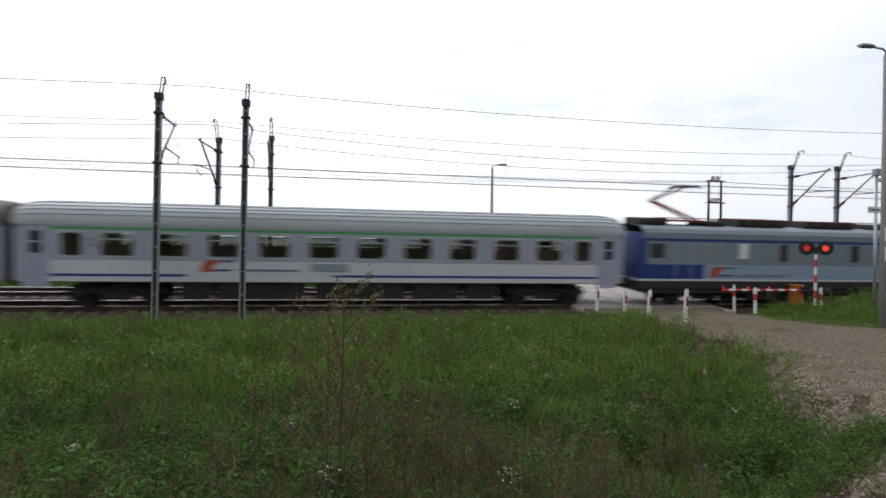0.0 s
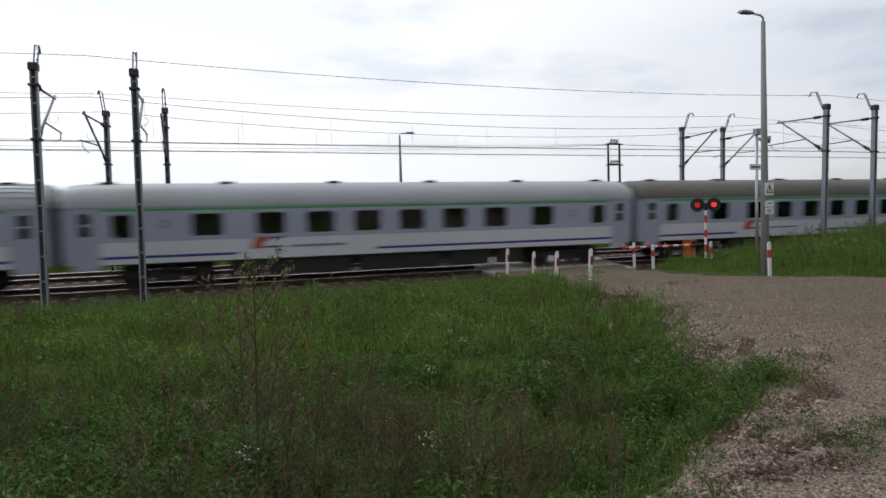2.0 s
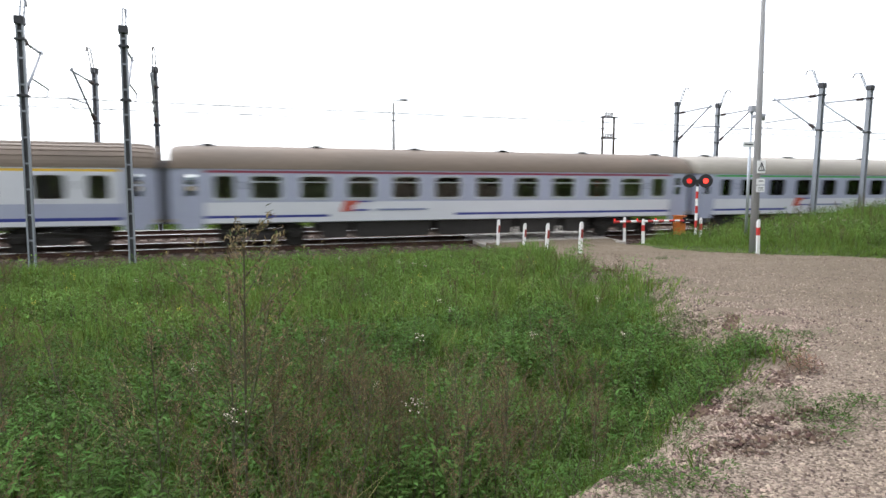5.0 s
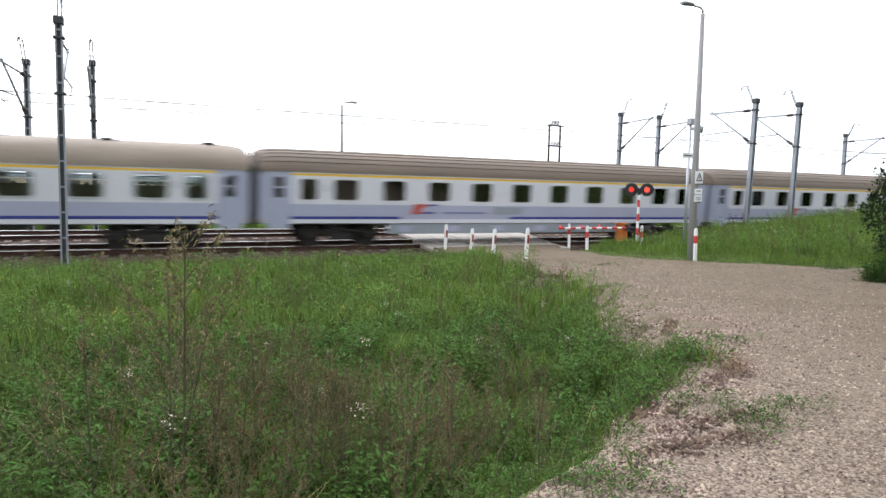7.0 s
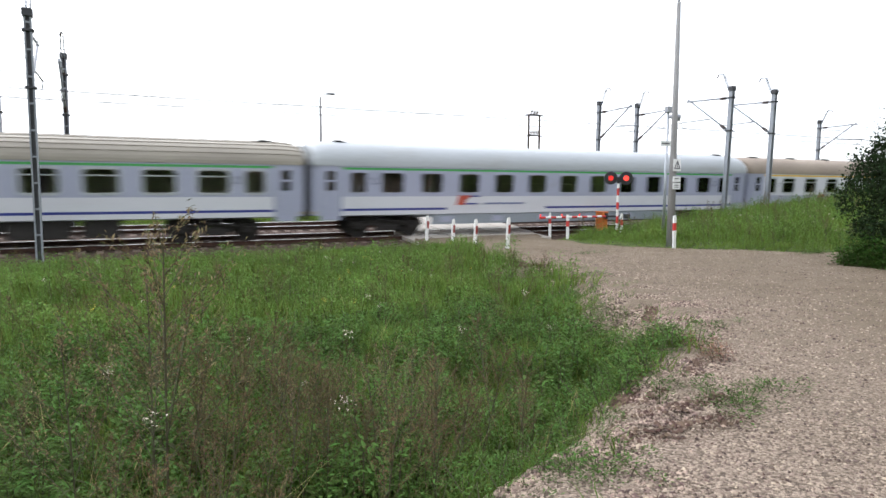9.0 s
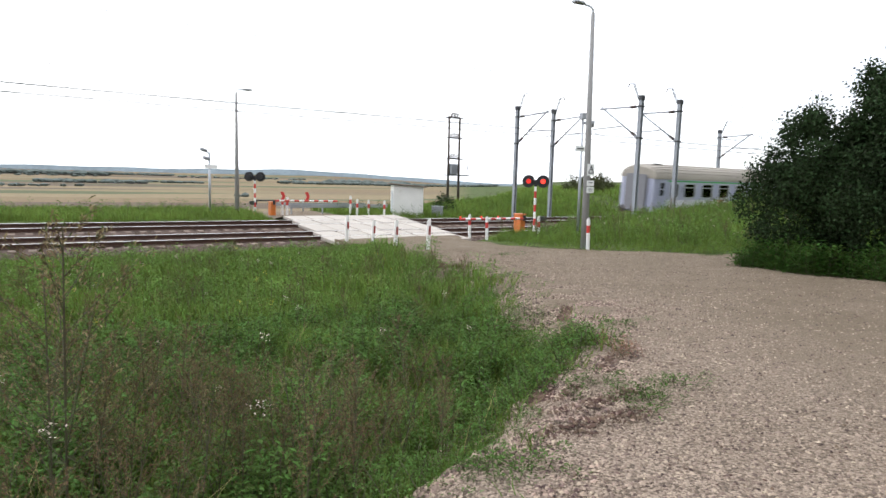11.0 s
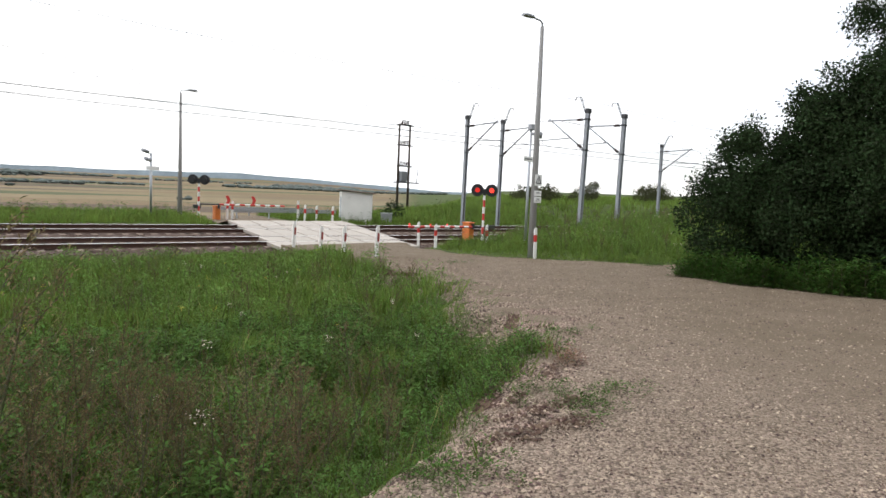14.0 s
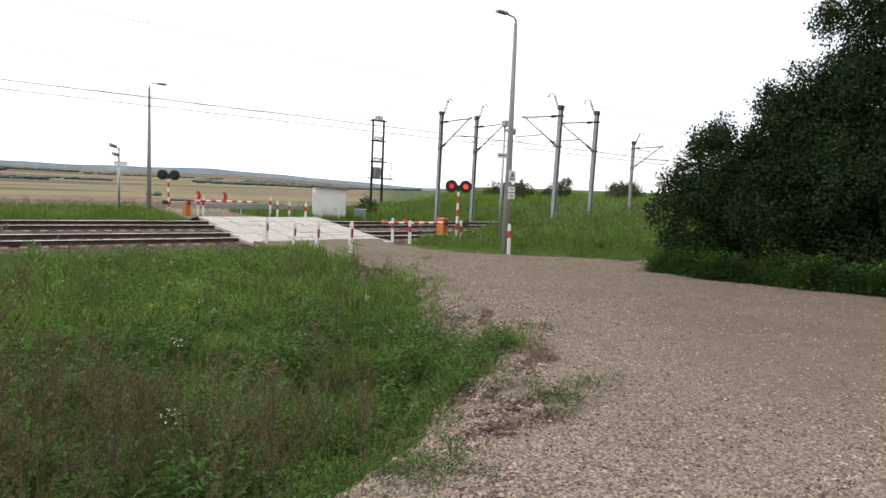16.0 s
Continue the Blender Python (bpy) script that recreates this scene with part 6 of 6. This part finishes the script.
def build_stones():
    st = [stone_base() for _ in range(8)]
    k = 120000
    y = 1.2 + 15 * RNG.uniform(size=k) ** 1.9
    x = left_edge(y) + (right_edge(y) - left_edge(y)) * RNG.uniform(size=k) ** 3.6
    keep = RNG.uniform(size=k) < 1 - 0.5 * smooth01(1.5, 5.0, x - left_edge(y))
    x, y = x[keep], y[keep]
    k = len(x)
    p = np.stack([x, y, road_z(x, y) + 0.012 + gully_z(x, y)], -1)
    scatter("gravel", "loose pinkish stones on the road", st, p, (0.005 + 0.017 * RNG.uniform(size=k) ** 2) * (0.95 + 0.008 * y), (M_STONE,), 0.3, "gravel")
    k = 30000
    y = 1.2 + 17 * RNG.uniform(size=k) ** 1.6
    x = left_edge(y) + 0.4 + (right_edge(y) - left_edge(y) - 0.4) * RNG.uniform(size=k)
    p = np.stack([x, y, road_z(x, y) + 0.010], -1)
    p = p[RNG.uniform(size=k) < 0.25 + 0.75 * patch(x, y, 0.9, 1.1)]
    scatter("soil_crumbs", "small brown crumbs of soil trodden into the road", st, p, (0.005 + 0.015 * RNG.uniform(size=len(p)) ** 3) * (0.9 + 0.03 * p[:, 1]), (M_CLOD,), 0.3, "soil")
    k = 26000
    y = 1.5 + 13.5 * RNG.uniform(size=k) ** 1.3
    x = left_edge(y) + RNG.normal(-0.2, 0.6, k)
    e = x - left_edge(y)
    p = np.stack([x, y, np.where(e > 0, road_z(x, y) - 0.06 * (1 - smooth01(0, 0.35, e)), ground_z(x, y) + 0.055)], -1)
    ridge = np.exp(-((x - left_edge(y) - 0.25 * np.sin(2.6 * y)) / 0.16) ** 2) * (0.5 + 0.5 * np.sin(1.9 * y)) > 0.35
    scatter("soil_clods", "dark brown clods along the road's crumbling edge", st, p[ridge], RNG.uniform(0.012, 0.045, int(ridge.sum())), (M_CLOD,), 0.3, "soil")
    p, k = p[~ridge], int((~ridge).sum())
    # low crumbling ridges washed out of the road
    for xa, ya, xb, yb, h in GULLIES:
        m = int(260 * math.hypot(xb - xa, yb - ya))
        t, o = RNG.uniform(0, 1, m), RNG.normal(0, 0.035, (2, m))
        x, y = xa + (xb - xa) * t + o[0], ya + (yb - ya) * t + o[1] - 0.06
        c = np.stack([x, y, np.where(x > left_edge(y), road_z(x, y) + 0.012, ground_z(x, y) + 0.045) + gully_z(x, y)], -1)
        scatter("soil_clods", "dark brown washed-out clods in the gravel", st, c, 0.008 + 0.030 * RNG.uniform(size=m) ** 2.5, (M_CLOD,), 0.3, "soil")
    m = 15000
    y = 2.2 + 5.2 * RNG.uniform(size=m) ** 1.2
    x = left_edge(y) + RNG.normal(0.0, 0.5, m)
    c = np.stack([x, y, np.where(x > left_edge(y), road_z(x, y) + 0.012, ground_z(x, y) + 0.05) + gully_z(x, y)], -1)
    scatter("gravel", "coarse pink, white and dark stones washed down the road's edge", st, c, 0.007 + 0.019 * RNG.uniform(size=m) ** 2.2, (M_COARSE,), 0.4, "gravel")
    scatter("gravel", "coarser stones along the road's crumbling edge", st, p, 0.008 + 0.026 * RNG.uniform(size=k) ** 1.8, (M_STONE,), 0.3, "gravel")
    k = 9000
    y = np.where(RNG.uniform(size=k) < 0.5, RNG.uniform(24.4, 26.6, k), RNG.uniform(26.9, 33.5, k))
    x = RNG.uniform(-16, 34, k)
    p = np.stack([x, y, deck(y) - 0.20 - 0.5 * np.clip(25.6 - y, 0, 2)], -1)
    scatter("ballast_stones", "loose rusty ballast stones between the rails", st, p, RNG.uniform(0.03, 0.06, k), (M_BALLAST,), 0.3, "ballast")


def leaf_cloud(blobs, per, size, fill=0.35, clumps=0):
    """Leaves gathered in many small sprays over and inside a set of rounded masses."""
    V, F = [], []
    sprigs = []
    for bx, by, bz, rx, ry, rz in blobs:   # shoots that stand out of the rounded masses
        for _ in range(20):
            d = RNG.normal(0, 1, 3) + np.array([-0.3, 0, 0.7])
            d /= np.linalg.norm(d)
            s = min(rx, rz, 1.4) * RNG.uniform(0.08, 0.24)
            sprigs.append((bx + d[0] * rx * 1.0, by + d[1] * ry * 1.0, bz + d[2] * rz * 1.0 + s * 0.8, s, s, s * RNG.uniform(1.2, 2.8)))
        for _ in range(clumps):   # rounded tufts of twigs with shade between them
            d = RNG.normal(0, 1, 3) + np.array([-0.1, -0.2, 0.35])
            d /= np.linalg.norm(d)
            s = min(rx, rz) * RNG.uniform(0.20, 0.36)
            sprigs.append((bx + d[0] * rx * 0.98, by + d[1] * ry * 0.98, bz + d[2] * rz * 0.98, s, s, s * RNG.uniform(0.6, 1.0)))
    blobs = tuple((x, y, z, rx * 0.86, ry * 0.86, rz * 0.86) for x, y, z, rx, ry, rz in blobs) if clumps else tuple(blobs)
    for bx, by, bz, rx, ry, rz in blobs + tuple(sprigs):
        sprays = int(per * (rx * ry + ry * rz + rx * rz) / 3)
        d = RNG.normal(0, 1, (sprays, 3))
        d /= np.linalg.norm(d, axis=1)[:, None]
        bump = 1 + 0.15 * np.sin(6 * d[:, 0] + 4 * d[:, 2] + bx) + 0.15 * np.sin(8 * d[:, 1] - 5 * d[:, 2] + by) + 0.08 * np.sin(17 * d[:, 2] + 13 * d[:, 1]) + RNG.normal(0, 0.05, sprays)
        r = np.where(RNG.uniform(size=sprays) < fill, RNG.uniform(0.55, 0.95, sprays), bump)
        c = np.array([bx, by, bz]) + d * r[:, None] * np.array([rx, ry, rz])
        k = 9
        o = np.repeat(c, k, 0) + RNG.normal(0, 0.10, (sprays * k, 3))
        g = RNG.normal(0, 1, (sprays * k, 3)) + np.repeat(d, k, 0) * 0.7
        g /= np.linalg.norm(g, axis=1)[:, None]
        s = np.cross(g, RNG.normal(0, 1, (sprays * k, 3)))
        s /= np.linalg.norm(s, axis=1)[:, None]
        L = (size * RNG.uniform(0.6, 1.3, sprays * k))[:, None]
        up = np.cross(g, s) * L * 0.12
        base = len(np.concatenate(V)) if V else 0
        V.append(np.stack([o, o + g * L * 0.5 + s * L * 0.3 + up, o + g * L, o + g * L * 0.5 - s * L * 0.3 + up], 1).reshape(-1, 3))
        n = sprays * k
        i = np.arange(n) * 4 + base
        F.append(np.stack([i, i + 1, i + 2, i + 3], -1))
    return np.concatenate(V), np.concatenate(F)


def build_bush(label, blobs, stems, per, size, mat, group="", clumps=0):
    ob = thing("bush", label, "bush", group=group)
    v, f = leaf_cloud(blobs, per, size, clumps=clumps)
    tagged(part("crown", raw_mesh("crown", v, f, mat), None, ob), kind="stuff")
    for (x, y, z), (u, w, t), r in stems:
        bm = bmesh.new()
        mid = ((x + u) / 2 + 0.15, (y + w) / 2 - 0.1, (z + t) / 2)
        tube(bm, [(x, y, z), mid, (u, w, t)], r, 8, 0, r * 0.35)
        part("trunk", bm, M_BARK, ob)


def build_shrubs():
    build_bush("large dense dark green bush at the bend of the road",
               ((17.05, 8.85, 1.85, 1.1, 1.3, 1.3), (17.6, 7.2, 1.8, 1.5, 1.6, 1.5), (17.3, 8.45, 3.0, 1.0, 1.1, 1.25), (18.0, 5.3, 2.2, 1.7, 1.7, 1.8), (18.0, 7.25, 4.05, 0.95, 0.9, 1.1),
                (18.3, 6.3, 4.3, 1.2, 1.2, 1.3), (18.5, 5.2, 4.6, 1.3, 1.3, 1.3), (18.6, 2.8, 2.6, 2.1, 2.2, 2.3), (18.8, 6.05, 5.95, 0.75, 0.75, 0.4), (18.9, 6.1, 7.2, 0.9, 0.9, 0.45), (19.2, 4.7, 6.7, 1.3, 1.1, 1.7),
                (18.7, 2.6, 5.4, 1.9, 1.8, 2.0), (19.6, 1.2, 8.2, 2.4, 2.4, 2.0), (19.0, -1.0, 3.0, 2.3, 2.4, 2.8), (19.8, 6.4, 2.6, 2.0, 2.0, 1.8), (19.8, -2.0, 6.6, 2.5, 2.5, 2.6)),
               (((17.6, 7.6, 0.4), (17.8, 7.8, 3.4), 0.10), ((18.3, 5.2, 0.4), (18.3, 5.6, 4.6), 0.13), ((18.6, 3.2, 0.4), (18.8, 3.2, 6.6), 0.16), ((18.9, 4.4, 4.4), (18.85, 6.3, 7.1), 0.05), ((18.9, 4.6, 3.6), (18.8, 6.3, 5.9), 0.05), ((19.2, 0.4, 0.5), (19.4, 1.0, 8.2), 0.18)),
               620, 0.085, M_LEAF, "", 18)
    nettles = [weed_base(0.62, 40, 0.11, 0.3) for _ in range(5)]
    k = 1100
    y = RNG.uniform(-3, 10.0, k)
    x = right_edge(y) - 0.25 + np.abs(RNG.normal(0, 0.6, k))
    p = np.stack([x, y, ground_z(x, y)], -1)
    scatter("nettles", "bright green nettles along the foot of the bush", nettles, p, RNG.uniform(0.45, 1.25, k) * (0.6 + 0.8 * patch(x, y, 1.6, 0.4)), (M_NETTLE, M_STEM), category="nettles")
    far = (((50, 48, 2.9, 2.4, 1.8, 0.9), (53, 49, 3.0, 2.2, 1.8, 0.9)), ((58.5, 48, 3.1, 1.6, 1.6, 0.8), (60.4, 48.3, 3.6, 0.8, 0.8, 1.0)), ((71, 48, 3.6, 2.4, 1.8, 1.0), (75, 49, 3.8, 2.2, 1.8, 1.0)))
    for b in (tuple((x, y, z - 0.35, u, v, w) for x, y, z, u, v, w in g) for g in far):
        build_bush("low olive scrub on the bank beyond the tracks", b, (((b[0][0], b[0][1], 1.5), (b[0][0], b[0][1], b[0][2]), 0.08),), 120, 0.17, M_SCRUB, "bushes on the far bank", 6)
    build_bush("small bush beside the relay hut", ((26.3, 38.8, 1.0, 0.6, 0.6, 0.5),), (((26.3, 38.8, 0.2), (26.3, 38.8, 0.9), 0.04),), 200, 0.12, M_LEAF)


def build_far_woods():
    """Rows of trees and copses across the valley, seen from far off."""
    V, F, off = [], [], 0
    ico = bmesh.new()
    bmesh.ops.create_icosphere(ico, subdivisions=1, radius=1)
    bv = np.array([v.co[:] for v in ico.verts])
    bf = np.array([[v.index for v in f.verts] for f in ico.faces])
    ico.free()
    rows = ((-0.02, 0.115, 3300, 17, 130), (0.03, 0.16, 2100, 9, 70), (0.10, 0.20, 3600, 10, 90), (0.12, 0.24, 2300, 7, 60), (0.36, 0.62, 2600, 10, 300), (0.44, 0.60, 2750, 14, 120), (0.60, 0.80, 2700, 9, 200), (0.2, 0.4, 3300, 8, 50), (-0.5, 0.10, 3000, 8, 120), (0.29, 0.31, 900, 4, 5), (-0.4, 0.08, 1600, 6, 70))
    for a0, a1, r, h, k in rows:
        for _ in range(k):
            a = RNG.uniform(a0, a1)
            y = r * RNG.uniform(0.97, 1.03) / math.hypot(1, a)
            x = a * y
            z = float(ground_z(np.array(x), np.array(y)))
            s = h * RNG.uniform(0.6, 1.2)
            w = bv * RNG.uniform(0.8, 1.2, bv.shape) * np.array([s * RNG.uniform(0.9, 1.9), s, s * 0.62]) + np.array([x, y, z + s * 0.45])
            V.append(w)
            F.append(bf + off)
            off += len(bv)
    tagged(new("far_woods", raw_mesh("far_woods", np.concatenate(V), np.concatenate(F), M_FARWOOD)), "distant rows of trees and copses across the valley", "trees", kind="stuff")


build_meadow()
build_banks()
build_stones()
build_shrubs()
build_far_woods()


# ---- what moves ----
def motions():
    for ob, back in VEHICLES:
        walk(ob, [(t, pose(s + back, TRACK_Y, deck(TRACK_Y), TILT)) for t, s in TRAIN])


motions()
